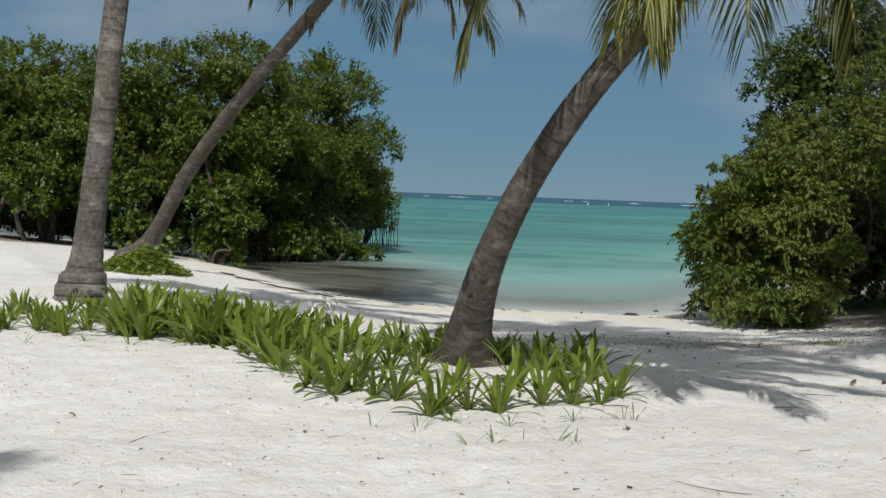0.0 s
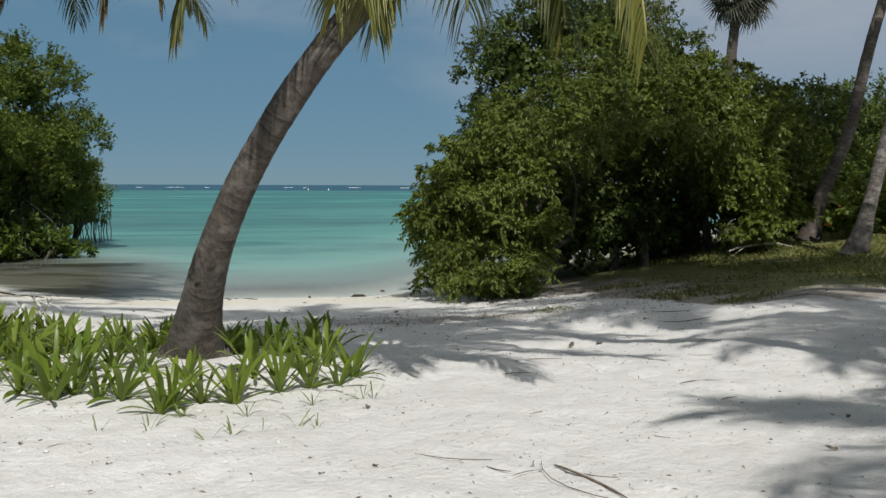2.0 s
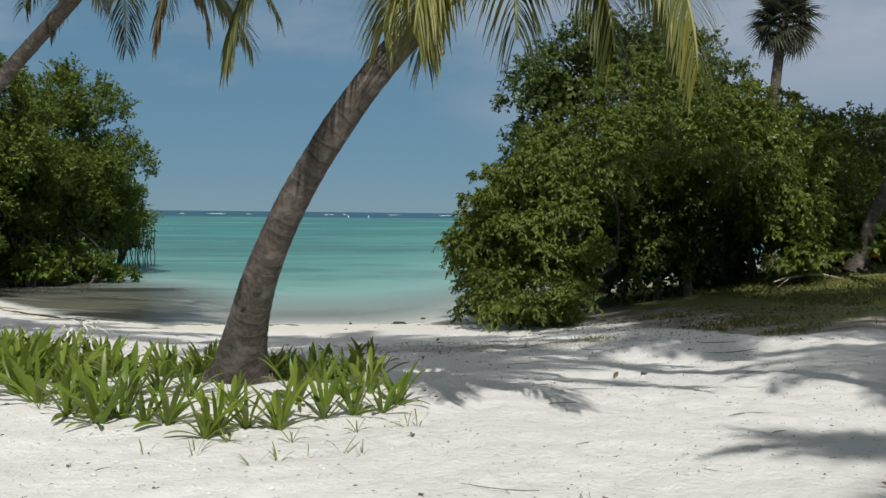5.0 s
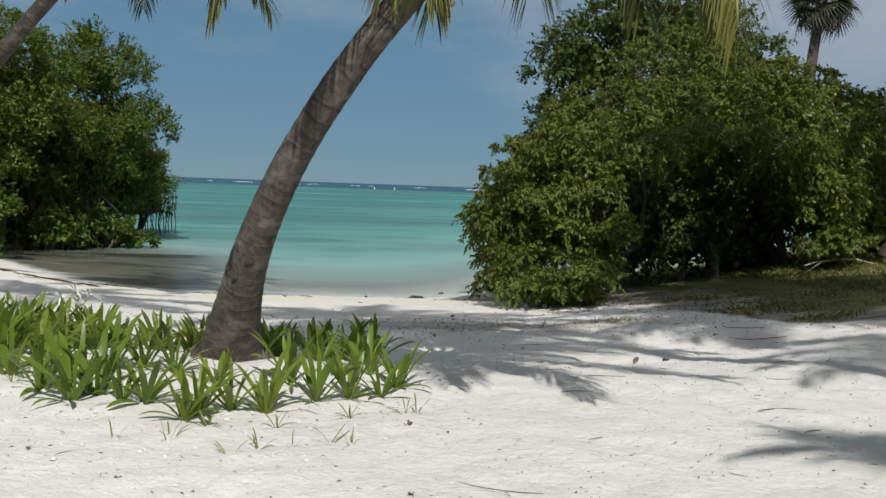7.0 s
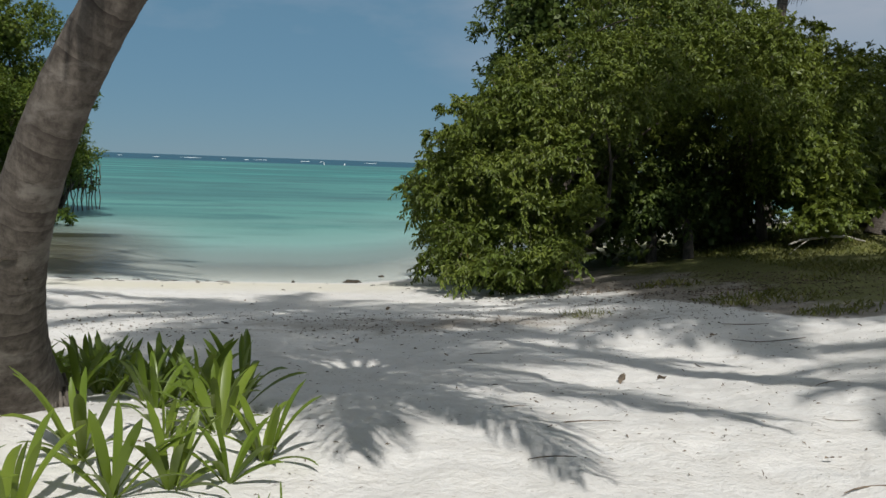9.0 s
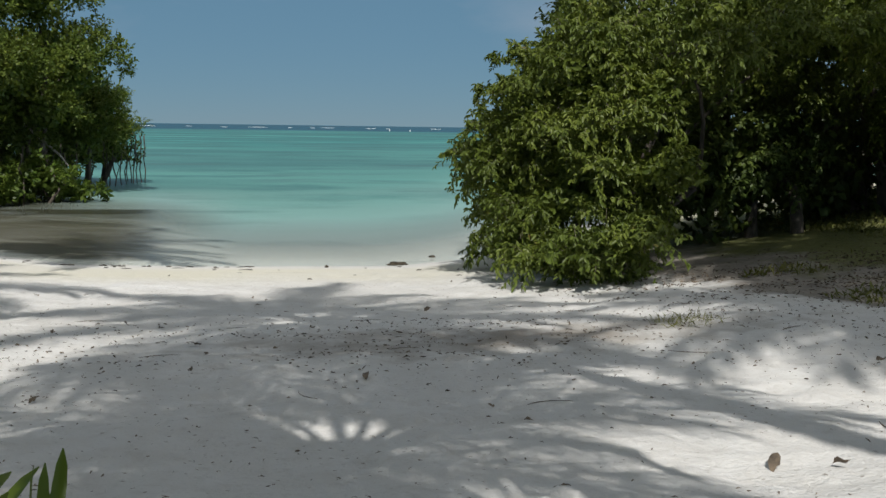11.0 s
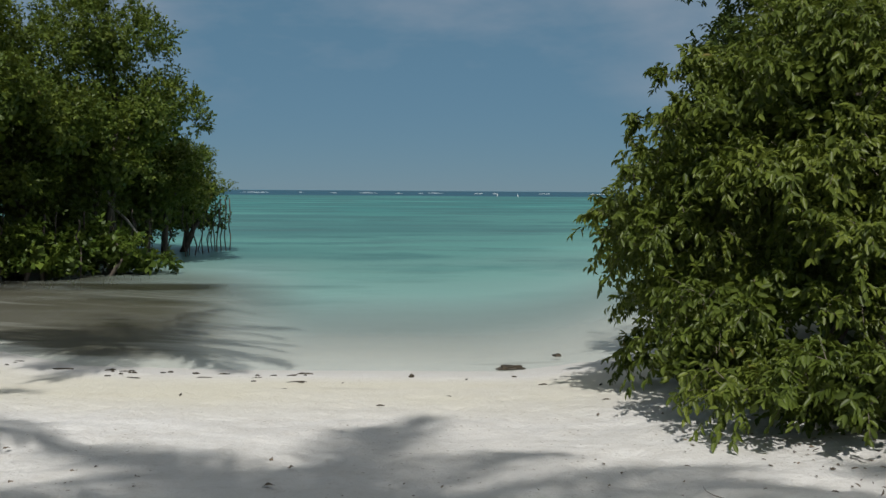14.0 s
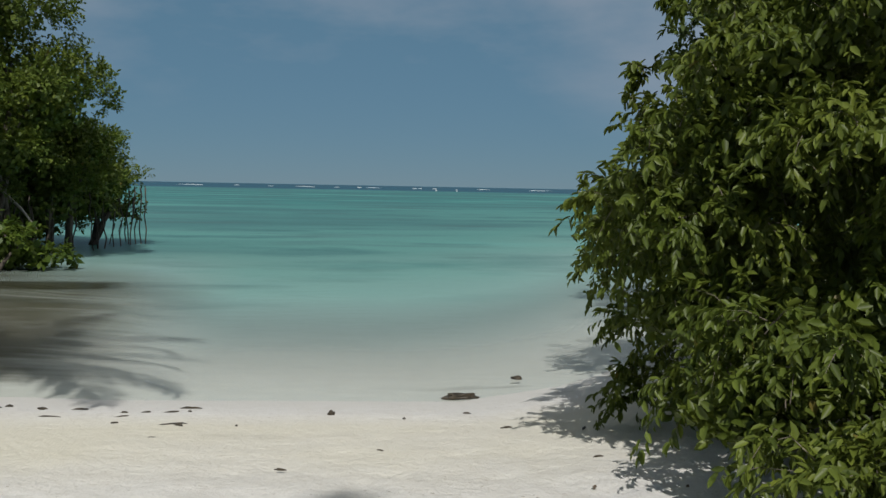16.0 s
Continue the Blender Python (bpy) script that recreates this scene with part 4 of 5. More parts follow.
MAIN_BASE = (0.22, 8.6, gz(0.22, 8.6) - 0.06)
main_points = [(0.215, 8.68, MAIN_BASE[2])] + [stem(z) for z in (0.4, 0.8, 1.2, 1.6, 2.0, 2.4, 2.8, 3.2, 3.55)]
hanging = []      # fronds that hang low round the crown: where the tip is, its state
crown_at = Vector(main_points[-1])
for k, (tip, mat, leaf_len, hang) in enumerate([((-0.72, 6.9, 2.95), LEAF_BROWN, 0.5, 1.0), ((-0.36, 6.95, 2.66), LEAF_BROWN, 0.55, 1.0), ((0.06, 6.65, 2.44), LEAF_FROND, 0.5, 1.1), ((0.55, 6.3, 2.95), LEAF_BROWN, 0.5, 1.1),
                                                ((1.10, 6.55, 2.66), LEAF_GOLD, 0.62, 0.8), ((1.28, 6.25, 2.60), LEAF_GOLD, 0.62, 0.9), ((1.36, 6.5, 2.52), LEAF_GOLD, 0.55, 0.9), ((1.62, 5.5, 2.45), LEAF_FROND, 0.62, 0.9), ((2.38, 6.0, 2.50), LEAF_FROND, 0.6, 0.9), ((2.58, 5.25, 2.28), LEAF_GOLD, 0.62, 0.8), ((3.6, 7.6, 2.8), LEAF_FROND, 0.6, 0.8)]):
    meshes, heading = frond_to(Vector(tip) - crown_at, 60, mat, 80 + k, leaf_len, hang)
    hanging.append((meshes, heading, 0, 1.0))
palm(MAIN_BASE, main_points, 0.123, 0.096,
     hanging + [f for f in ring_of("wide", 9, 15, 24, 0.95, 7, 1) if not 225 < f[1] < 300] + ring_of("mid", 8, 40, 10, 1.0, 9, 2) + ring_of("up", 7, 10, 0, 0.95, 12, 3),
     BARK_MAIN, "leaning coconut palm with brown ringed trunk among beach lilies", "", 2.25, 36, 1, 0.72)
scar_mesh = Shape().tube([(0, 0.012, 0), (0, -0.004, 0)], [0.022, 0.012], 10).mesh("scar", WEED)
main_palm = next(o for o in scene.objects if o.name == "coconut_palm")
for dx, z, sx, sz in [(0.075, 0.795, 0.75, 0.75), (-0.065, 0.765, 1.4, 0.28), (0.0, 0.88, 1.9, 0.2)]:
    x, y = stem(z)[0] + dx, stem(z)[1] - math.sqrt(0.175 ** 2 - dx * dx) + 0.004
    part("scar", scar_mesh, main_palm, "dark knot hole in the bark", Matrix.Translation(Vector((x, y, z)) - Vector(MAIN_BASE)) @ Matrix.Diagonal((sx, 1, sz, 1)))

# the frayed skirt of old roots round its foot
skirt = Shape()
rng_skirt = np.random.default_rng(17)
for k in range(70):
    a = 2 * math.pi * k / 70 + 0.06 * rng_skirt.normal()
    r0, r1, h = 0.262 + 0.02 * rng_skirt.random(), 0.29 + 0.05 * rng_skirt.random(), 0.04 + 0.07 * rng_skirt.random()
    skirt.tube([(r0 * math.cos(a), 0.05 + r0 * math.sin(a), 0.05 + h), (0.5 * (r0 + r1) * math.cos(a), 0.05 + 0.5 * (r0 + r1) * math.sin(a), 0.05 + 0.5 * h), (r1 * math.cos(a), 0.05 + r1 * math.sin(a), 0.0)], [0.010, 0.014, 0.008], 5, wave=0.3)
part("root_skirt", skirt.mesh("root_skirt", BARK_MAIN), main_palm, "frayed brown roots round the foot")

# the upright grey palm and the palm that leans over the bay
L1 = (-4.66, 12.75, gz(-4.66, 12.75) - 0.05)
palm(L1, [(-4.68, 12.75, L1[2]), (-4.57, 12.75, 0.96), (-4.5, 12.75, 1.69), (-4.42, 12.75, 2.41), (-4.37, 12.75, 3.14), (-4.29, 12.75, 3.86), (-4.16, 12.66, 4.86), (-3.93, 12.57, 5.76), (-3.61, 12.48, 6.58)],
     0.178, 0.12, ring_of("mid", 6, 0, 0, 1.1, 10, 4) + ring_of("wide", 8, 20, 0, 1.15, 9, 5) + ring_of("up", 6, 0, 0, 1.0, 9, 6), BARK_GREY,
     "upright coconut palm with pale grey ringed trunk and swollen foot", "palms on the beach", 1.9, 60, 2, 0.42)
grey_upright = [o for o in scene.objects if o.name.startswith("coconut_palm")][-1]
for k, (z0, z1, r0, r1) in enumerate([(-0.05, 0.14, 0.40, 0.335), (0.125, 0.30, 0.33, 0.30), (0.285, 0.42, 0.295, 0.275)]):
    boss = Shape().tube([(0.012 * k, 0, z0), (0.012 * k, 0, z0 * 0.7 + z1 * 0.3), (0.012 * k, 0, z0 * 0.3 + z1 * 0.7), (0.012 * k, 0, z1)], [r0, r0 * 0.99, r1 * 1.04, r1 * 0.90], 28, wave=0.16)
    part("root_boss", boss.mesh("root_boss", BARK_GREY), grey_upright, "cracked swollen ring of old roots")
part("knot_hole", Shape().tube([(0.03, -0.27, 0.19), (0.03, -0.318, 0.20)], [0.034, 0.028], 9, wave=0.5).mesh("knot_hole", WEED), grey_upright, "dark hole in the swollen foot")
L2 = (-8.1, 25.6, gz(-8.1, 25.6) - 0.08)
palm(L2, [(-8.22, 25.6, L2[2]), (-7.49, 25.2, 0.17), (-6.44, 24.3, 1.75), (-5.29, 23.3, 3.07), (-4.11, 22.3, 4.27), (-2.8, 21.0, 5.42), (-1.75, 19.96, 6.34)],
     0.20, 0.13, ring_of("brown", 3, 250, 0, 1.0, 20, 7) + ring_of("low", 4, 15, 0, 1.0, 10, 7) + ring_of("wide", 9, 0, 0, 1.15, 9, 8) + ring_of("up", 6, 0, 0, 1.0, 9, 9), BARK_MAIN,
     "slender coconut palm leaning over the beach before the mangroves", "palms on the beach", 2.1, 60, 3, 0.6)
# the pair on the grass
R2 = (12.82, 17.0, gz(12.82, 17.0) - 0.06)
palm(R2, [(12.76, 17.0, R2[2]), (12.92, 17.0, 0.6), (13.06, 17.0, 1.08), (13.45, 17.0, 2.53), (13.77, 17.0, 3.53), (14.14, 17.0, 5.21), (14.5, 16.9, 6.9), (14.8, 16.8, 8.2)],
     0.145, 0.10, ring_of("low", 6, 10, 0, 1.1, 10, 10) + ring_of("brown", 3, 180, 0, 1.1, 30, 11) + ring_of("wide", 8, 0, 0, 1.1, 9, 12) + ring_of("up", 6, 0, 0, 1.0, 9, 13), BARK_GREY,
     "coconut palm with pale grey trunk standing on the grass", "palms on the grass", 2.0, 56, 4, 0.5)
grey_palm = [o for o in scene.objects if o.name.startswith("coconut_palm")][-1]
mark = Shape()
for i in range(7):
    for k in range(9):
        a, z = radians(-150 + 120 * k / 8), 3.02 + 0.045 * i
        cx = 13.45 + (z - 2.53) * 0.32
        r = 0.135 + 0.006 * noise.noise((k * 0.7, i * 0.7, 2))
        mark.v.append(Vector((cx + r * math.cos(a), 17.0 + r * math.sin(a), z + 0.03 * noise.noise((k * 0.9, i, 0)))) - Vector(R2))
        mark.along.append(0)
mark.f = [(9 * i + k, 9 * i + k + 1, 9 * i + k + 10, 9 * i + k + 9) for i in range(6) for k in range(8) if noise.noise((k * 0.55, i * 0.6, 7)) < 0.18]
part("lichen_patch", mark.mesh("lichen_patch", LICHEN), grey_palm, "patch of orange lichen on the bark")
R1 = (14.95, 21.5, gz(14.95, 21.5) - 0.06)
palm(R1, [(14.82, 21.5, R1[2]), (15.19, 21.5, 1.33), (15.55, 21.5, 2.1), (15.9, 21.5, 2.92), (16.34, 21.5, 4.73), (16.76, 21.5, 6.13), (17.1, 21.4, 7.6), (17.4, 21.3, 9.4)],
     0.165, 0.11, ring_of("low", 6, 0, 0, 1.1, 10, 14) + ring_of("brown", 3, 150, 0, 1.1, 30, 15) + ring_of("wide", 8, 30, 0, 1.1, 9, 16) + ring_of("up", 6, 0, 0, 1.0, 9, 17), BARK_MAIN,
     "coconut palm with dark trunk beside the hedge trees", "palms on the grass", 1.9, 56, 5, 0.5)
# unseen palms: some known by their frond shadows, others added to darken the shrubs' hollow
for k, (base, crown, bow) in enumerate([((8.0, 0.3), (1.9, 6.3, 9.5), (0.6, 0, 0.6)), ((9.6, -3.0), (7.6, 1.2, 7.6), (0.4, 0, 0)), ((-7.0, -8.5), (-4.4, -4.6, 7.4), (0.3, 0, 0)), ((17.5, 9.3), (9.0, 10.4, 8.9), (0.4, 0, 0.5)), ((5.6, -5.6), (5.5, -2.2, 6.6), (0.2, 0, 0)), ((15.8, 5.6), (7.3, 6.0, 8.6), (0.4, 0, 0.5)), ((17.6, 6.4), (9.9, 8.6, 9.0), (0.4, 0, 0.5))]):
    b = (base[0], base[1], gz(*base) - 0.06)
    palm(b, bent(b, crown, bow), 0.19, 0.125, ring_of("low", 5, 20 * k, 0, 1.1, 10, 30 + k) + ring_of("wide", 11, 11 * k, 0, 1.15, 9, 50 + k) + ring_of("mid", 9, 33 * k, 0, 1.1, 9, 60 + k) + ring_of("up", 5, 0, 0, 1.0, 9, 70 + k), BARK_GREY,
         "tall unseen coconut palm placed to shade the sand and shrubs", "palms on the beach", 1.9, 56, 20 + k, 0.5)


def fan_leaf_mesh(seed, hang):
    rng = np.random.default_rng(seed)
    s = Shape()
    s.tube([(0, 0, 0), (0.4, 0, 0.05), (0.8, 0, 0.0)], [0.028, 0.020, 0.014], 5)
    for k in range(24):
        a = radians(-125 + 250 * k / 23)
        L = 0.95 * (0.72 + 0.28 * math.cos(a * 0.6)) * (0.85 + 0.3 * rng.random())
        way = Vector((math.cos(a), math.sin(a), 0.05))
        side = Vector((-math.sin(a), math.cos(a), 0))
        mids = [Vector((0.8, 0, 0)) + way * (L * u) - Vector((0, 0, 0.75 * hang * L * u ** 2.2)) for u in (0.02, 0.35, 0.65, 1.0)]
        s.strip(mids, [0.010, 0.052, 0.036, 0.004], [side] * 4, 0.5)
    return s.mesh("fan_leaf", LEAF_FAN, False)


FAN_AT, FAN_TOP = (22.35, 38.0), 9.45
fz = gz(*FAN_AT)
fan_root = thing("fan_palm", pose(*FAN_AT, fz), "tall fan palm with a shaggy grey-green crown", "palm tree")
part("trunk", palm_trunk([(-0.2, 0, -0.1), (-0.15, 0, 3.0), (-0.1, 0, 6.4 - fz), (0.25, 0, FAN_TOP - fz)], 0.25, 0.19, 40, BARK_MAIN, 1.4, 8), fan_root)
FANS = [fan_leaf_mesh(k, h) for k, h in ((1, 0.3), (2, 0.6), (3, 0.9))]
rng_fan = np.random.default_rng(12)
for k in range(40):
    u = (k + 0.5) / 40
    m = Matrix.Translation((0.27, 0, FAN_TOP + 0.1 - fz - 0.45 * u)) @ pose(0, 0, 0, float(rng_fan.normal() * 25), -(72 - 118 * u), 137.5 * k) @ Matrix.Scale(0.94 - 0.16 * u + 0.12 * float(rng_fan.random()), 4)
    part("fan_leaf", FANS[min(2, int(u * 3))], fan_root, "", m)


# ---- beach lilies ----
def lily_leaf(seed, length, width, tilt, bend):
    """A strap leaf that leaves the bulb along +x, tilted up and bending over."""
    rng = np.random.default_rng(seed)
    mids, p, n = [], Vector((0.02, 0, 0)), 8
    for i in range(n + 1):
        u = i / n
        mids.append(p.copy())
        a = radians(tilt - bend * u ** 1.8)
        p = p + Vector((math.cos(a), 0.05 * math.sin(2.5 * u + seed), math.sin(a))) * (length / n)
    halves = [width * h for h in (0.60, 0.66, 0.80, 0.94, 1.0, 1.0, 0.94, 0.72, 0.10)]
    s = Shape().strip(mids, halves, [Vector((0.0, 1.0, 0.0))] * (n + 1), 0.38)
    return s.mesh("leaf", LEAF_LILY, True)


LILY_LEAVES = [lily_leaf(k, L, w, t, b) for k, (L, w, t, b) in enumerate([(0.50, 0.027, 82, 20), (0.54, 0.031, 70, 30), (0.53, 0.032, 60, 40), (0.50, 0.033, 50, 54), (0.45, 0.031, 38, 58), (0.36, 0.026, 62, 16), (0.42, 0.030, 24, 44)])]
rng_lily = np.random.default_rng(21)


def lily(leaves, size, upright, slim=1.0):
    root = thing("beach_lily", pose(0, 0, -20), "beach lily with a fan of bright green strap leaves in sand", "plant", "beach lilies round the palms")
    for k in range(leaves):
        u = k / max(leaves - 1, 1)
        kind = int(np.clip(round(u * 4 * (1.25 - 0.55 * upright) + rng_lily.normal() * 0.7), 0, 6))
        part("leaf", LILY_LEAVES[kind], root, "", pose(0.012 * float(rng_lily.normal()), 0.012 * float(rng_lily.normal()), 0, float(rng_lily.normal() * 15), float(rng_lily.normal() * 10), 137.5 * k + float(rng_lily.normal() * 14)) @ Matrix.Scale(size * (0.82 + 0.34 * float(rng_lily.random())), 4) @ Matrix.Diagonal((1, slim * (0.72 + 0.45 * float(rng_lily.random())), 1, 1)))
    return root


LILIES = [lily(13, 0.95, 0.9), lily(11, 0.88, 0.8), lily(14, 0.92, 0.5), lily(10, 0.78, 0.7), lily(12, 0.85, 0.3)]
SPROUTS = [lily(5, 0.36, 1.0, 0.6), lily(4, 0.30, 0.9, 0.5), lily(6, 0.40, 0.7, 0.55)]


def plant_lily(kind, x, y, size=1.0):
    ob = copy_thing(kind, pose(x, y, gz(x, y, 0.015), float(rng_lily.normal() * 3), float(rng_lily.normal() * 3), float(rng_lily.random() * 360)) @ Matrix.Scale(size, 4))
    ob.scale = (size, size, size)
    return ob


# the bed: front and back edge as it runs along x
BED_X = np.array([-6.6, -5.6, -4.4, -3.0, -1.9, -1.4, -0.8, -0.1, 0.5, 1.0, 1.45])
BED_FRONT = np.array([10.2, 10.0, 9.9, 9.55, 8.9, 8.0, 7.5, 7.1, 7.2, 7.5, 7.9])
BED_BACK = np.array([11.4, 11.6, 11.6, 11.8, 11.8, 11.5, 11.2, 10.6, 10.2, 9.6, 8.9])
count = 0
for k in range(1500):
    x = -6.6 + 8.05 * float(rng_lily.random())
    a, b = np.interp(x, BED_X, BED_FRONT), np.interp(x, BED_X, BED_BACK)
    v = float(rng_lily.random())
    y = a + (b - a) * v
    if math.hypot(x - 0.22, y - 8.65) < 0.48 or math.hypot(x + 4.66, y - 12.75) < 0.55:
        continue
    thin = 0.42 if x < -3.5 else 1.0
    bare = 0.5 + 0.5 * noise.noise((x * 1.1, y * 1.1, 3.0))
    bare += 0.5 if x > -0.9 and v < 0.5 and bare < 0.5 else 0.0
    if float(rng_lily.random()) > thin * (0.0 if x > -1.3 and v < 0.55 else 0.26 if x > -0.9 else 0.46) * bare * 1.35:
        continue
    plant_lily(LILIES[int(rng_lily.integers(0, 5))], x, y, (0.62 if x < -3.5 else 0.80 if x > -0.9 else 1.02) * (0.72 + 0.35 * float(rng_lily.random())))
    count += 1
for k, (x, y) in enumerate([(-0.76, 7.21), (-0.99, 7.47), (-1.25, 7.87), (-0.63, 7.35), (-0.45, 7.25), (-0.3, 7.19), (-0.04, 6.82), (0.23, 7.04), (0.44, 7.0), (0.78, 7.28), (0.63, 7.7), (1.0, 7.33), (1.23, 7.42), (1.38, 7.66), (-0.4, 8.05), (-0.17, 7.96), (-0.63, 8.01), (0.97, 7.95), (1.2, 7.98), (-1.45, 8.23), (-1.73, 8.63), (-0.99, 7.95), (-0.79, 7.79), (0.03, 6.95), (0.13, 7.6), (1.19, 8.39), (0.9, 8.5), (0.85, 9.1), (1.1, 8.9), (-1.6, 8.9), (-1.2, 8.5), (-2.0, 9.1)]):
    plant_lily(LILIES[(2, 4, 3, 2, 1)[k % 5]], x, y, (0.98 if x < -0.6 else 0.80) * (0.8 + 0.3 * float(rng_lily.random())))
for x, y, k in [(0.96, 6.85, 2), (0.39, 6.17, 0), (0.58, 6.2, 1), (0.78, 6.25, 1), (1.32, 6.95, 0), (1.42, 7.0, 1), (-0.4, 6.4, 1), (-0.1, 6.35, 0), (0.25, 6.0, 1), (0.5, 6.6, 2), (0.1, 6.6, 2), (-1.2, 7.7, 0), (-2.4, 9.3, 2), (-3.4, 9.4, 2), (-4.4, 9.4, 0), (-5.2, 9.3, 2), (-4.8, 9.8, 2), (0.9, 6.2, 0), (-3.9, 9.2, 1), (-2.9, 9.2, 0)]:
    plant_lily(SPROUTS[k], x, y, 0.6 + 0.3 * float(rng_lily.random()))
for master in LILIES + SPROUTS:
    for o in (master, *master.children_recursive):
        bpy.data.objects.remove(o)

# spider-shaped white flowers on one stalk
flower = thing("lily_flower", pose(-1.35, 11.2, gz(-1.35, 11.2)), "white spidery lily blossom on a green stalk", "flower")
part("stalk", Shape().tube([(0, 0, 0), (0.02, 0, 0.3), (0.0, 0, 0.56)], [0.012, 0.010, 0.008], 6).mesh("stalk", RACHIS), flower)
for dx, dy, dz in [(0, 0, 0.56), (0.13, 0.03, 0.52), (-0.12, -0.04, 0.50), (0.04, -0.08, 0.44)]:
    if dx:
        part("stalk", Shape().tube([(0.02, 0, 0.3), (dx * 0.6, dy * 0.6, dz - 0.09), (dx, dy, dz)], [0.008, 0.007, 0.006], 6).mesh("stalk", RACHIS), flower)
    for k in range(12):
        a, e = 137.5 * k + 200 * dx, 8 + 55 * ((k * 7) % 5) / 5
        w = Vector((math.cos(radians(a)) * math.cos(radians(e)), math.sin(radians(a)) * math.cos(radians(e)), math.sin(radians(e))))
        side = w.cross(Vector((0, 0, 1))).normalized()
        petal = Shape().strip([Vector((dx, dy, dz)) + w * u - Vector((0, 0, 2.0 * u * u)) for u in (0.0, 0.07, 0.14, 0.20)], [0.005, 0.009, 0.008, 0.001], [side] * 4, 0.3)
        part("petal", petal.mesh("petal", PETAL), flower)

# ---- creeper, grass, undergrowth ----
rng_low = np.random.default_rng(33)


def carpet(name, points, leaf, width, material, label, category, up=0.8, rich=False):
    p = np.array(points)
    n = len(p)
    head = unit(rng_low.normal(size=(n, 3)) * np.array([1, 1, 0.2]) + np.array([0, 0, up]))
    norm = unit(rng_low.normal(size=(n, 3)) * 0.5 + np.array([0, 0, 1.0]))
    size = leaf * (0.6 + 0.8 * rng_low.random(n))
    ob = new(name, leaves_mesh(name, p, head, norm, size, size * width, material, rich))
    return tagged(ob, label, category, kind="stuff")


pts = []
for k in range(3600):
    a, r = rng_low.random() * 2 * math.pi, rng_low.random() ** 0.6
    r *= 1 + 0.35 * noise.noise((math.cos(a) * 1.6, math.sin(a) * 1.6, 1.0))
    x, y = -6.75 + 0.82 * r * math.cos(a), 22.3 + 2.0 * r * math.sin(a)
    pts.append((x, y, gz(x, y) + 0.55 * (1 - r) * rng_low.random() + 0.03))
carpet("creeper", pts, 0.10, 0.4, CREEPER, "mat of yellow-green creeper on the sand at a palm's foot", "creeper", 0.25)


def in_grass(x, y):
    edge = np.interp(x, GRASS_X, GRASS_Y)
    return y > edge + 0.5 * noise.noise((x * 0.8, y * 0.8, 0)) + 0.9 * (rng_low.random() - 0.5)


pts = []
while len(pts) < 72000:
    x, y = 7.0 + 34 * rng_low.random() ** 1.6, 12.6 + 18.4 * rng_low.random() ** 1.2
    if in_grass(x, y) and shore_distance(x, y) > 7 and not (x < 10.4 and y > 17.0 + 0.5 * (x - 7)) and 0.5 + noise.noise((x * 0.7, y * 0.7, 5)) + 0.5 * rng_low.random() > (1.0 if x < 10.6 else 0.42):
        pts.append((x, y, gz(x, y) - 0.01))
carpet("grass", pts, 0.10, 0.11, GRASS, "patchy short grass growing through sandy soil", "grass", 1.1)
pts = []
for k in range(170):
    a, r = rng_low.random() * 2 * math.pi, 0.34 * rng_low.random() ** 0.7
    x, y = 5.62 + r * math.cos(a), 14.5 + r * math.sin(a)
    pts.append((x, y, gz(x, y) - 0.01))
carpet("grass_tuft", pts, 0.10, 0.035, LEAF_GOLD, "straw-coloured tuft of grass alone on the sand", "grass", 0.9)
for k, (x, y) in enumerate([(15.3, 20.4), (16.1, 20.9), (13.6, 20.9), (16.6, 20.4), (17.6, 21.4)]):
    g = gz(x, y)
    tree("undergrowth", (x, y, g), [(x, y, g + 0.45, 0.5, 0.45, 0.4), (x + 0.3, y + 0.1, g + 0.85, 0.4, 0.4, 0.35)], 0.2, LEAF_LOW if k % 2 else LEAF_MANGROVE, "knee-high broadleaf seedling between the palms", 0.25, 5, 7, 0.2, 0.2, 60, 90 + k, 1, 0.02, True, slim=0.34, floor=g, group="seedlings by the palms", category="plant")
for k, (dx, dz) in enumerate([(0, 0.9), (0.12, 1.15), (-0.1, 0.75)]):
    s = Shape().strip([Vector((0, 0, 0)), Vector((0.09, 0, 0.05)), Vector((0.2, 0, 0.02))], [0.02, 0.09, 0.01], [Vector((0, 1, 0))] * 3, 0.2)
    ob = new("red_leaf", s.mesh("red_leaf", RUST))
    ob.matrix_basis = pose(14.75 + dx, 20.35, gz(14.75, 20.35) + dz - 0.35, 20 * k, 10, 60 * k)
    tagged(ob, "withered red leaf on a seedling", "leaf", "red leaves")

# ---- things lying about ----
rng_litter = np.random.default_rng(44)


def twig(x, y, length, heading, radius=0.006, bow=0.12, material=DRY, label="thin dry twig lying on the sand", group="twigs on the sand"):
    pts = []
    for u in np.linspace(-0.5, 0.5, 6):
        px, py = x + math.cos(heading) * length * u - math.sin(heading) * bow * length * (0.25 - u * u) * 2, y + math.sin(heading) * length * u + math.cos(heading) * bow * length * (0.25 - u * u) * 2
        pts.append((px, py, gz(px, py) + radius * 0.9 + 0.004))
    ob = new("twig", Shape().tube(pts, [radius * f for f in (0.6, 1, 1.1, 1, 0.8, 0.4)], 6, wave=0.3).mesh("twig", material))
    return tagged(ob, label, "twig", group)


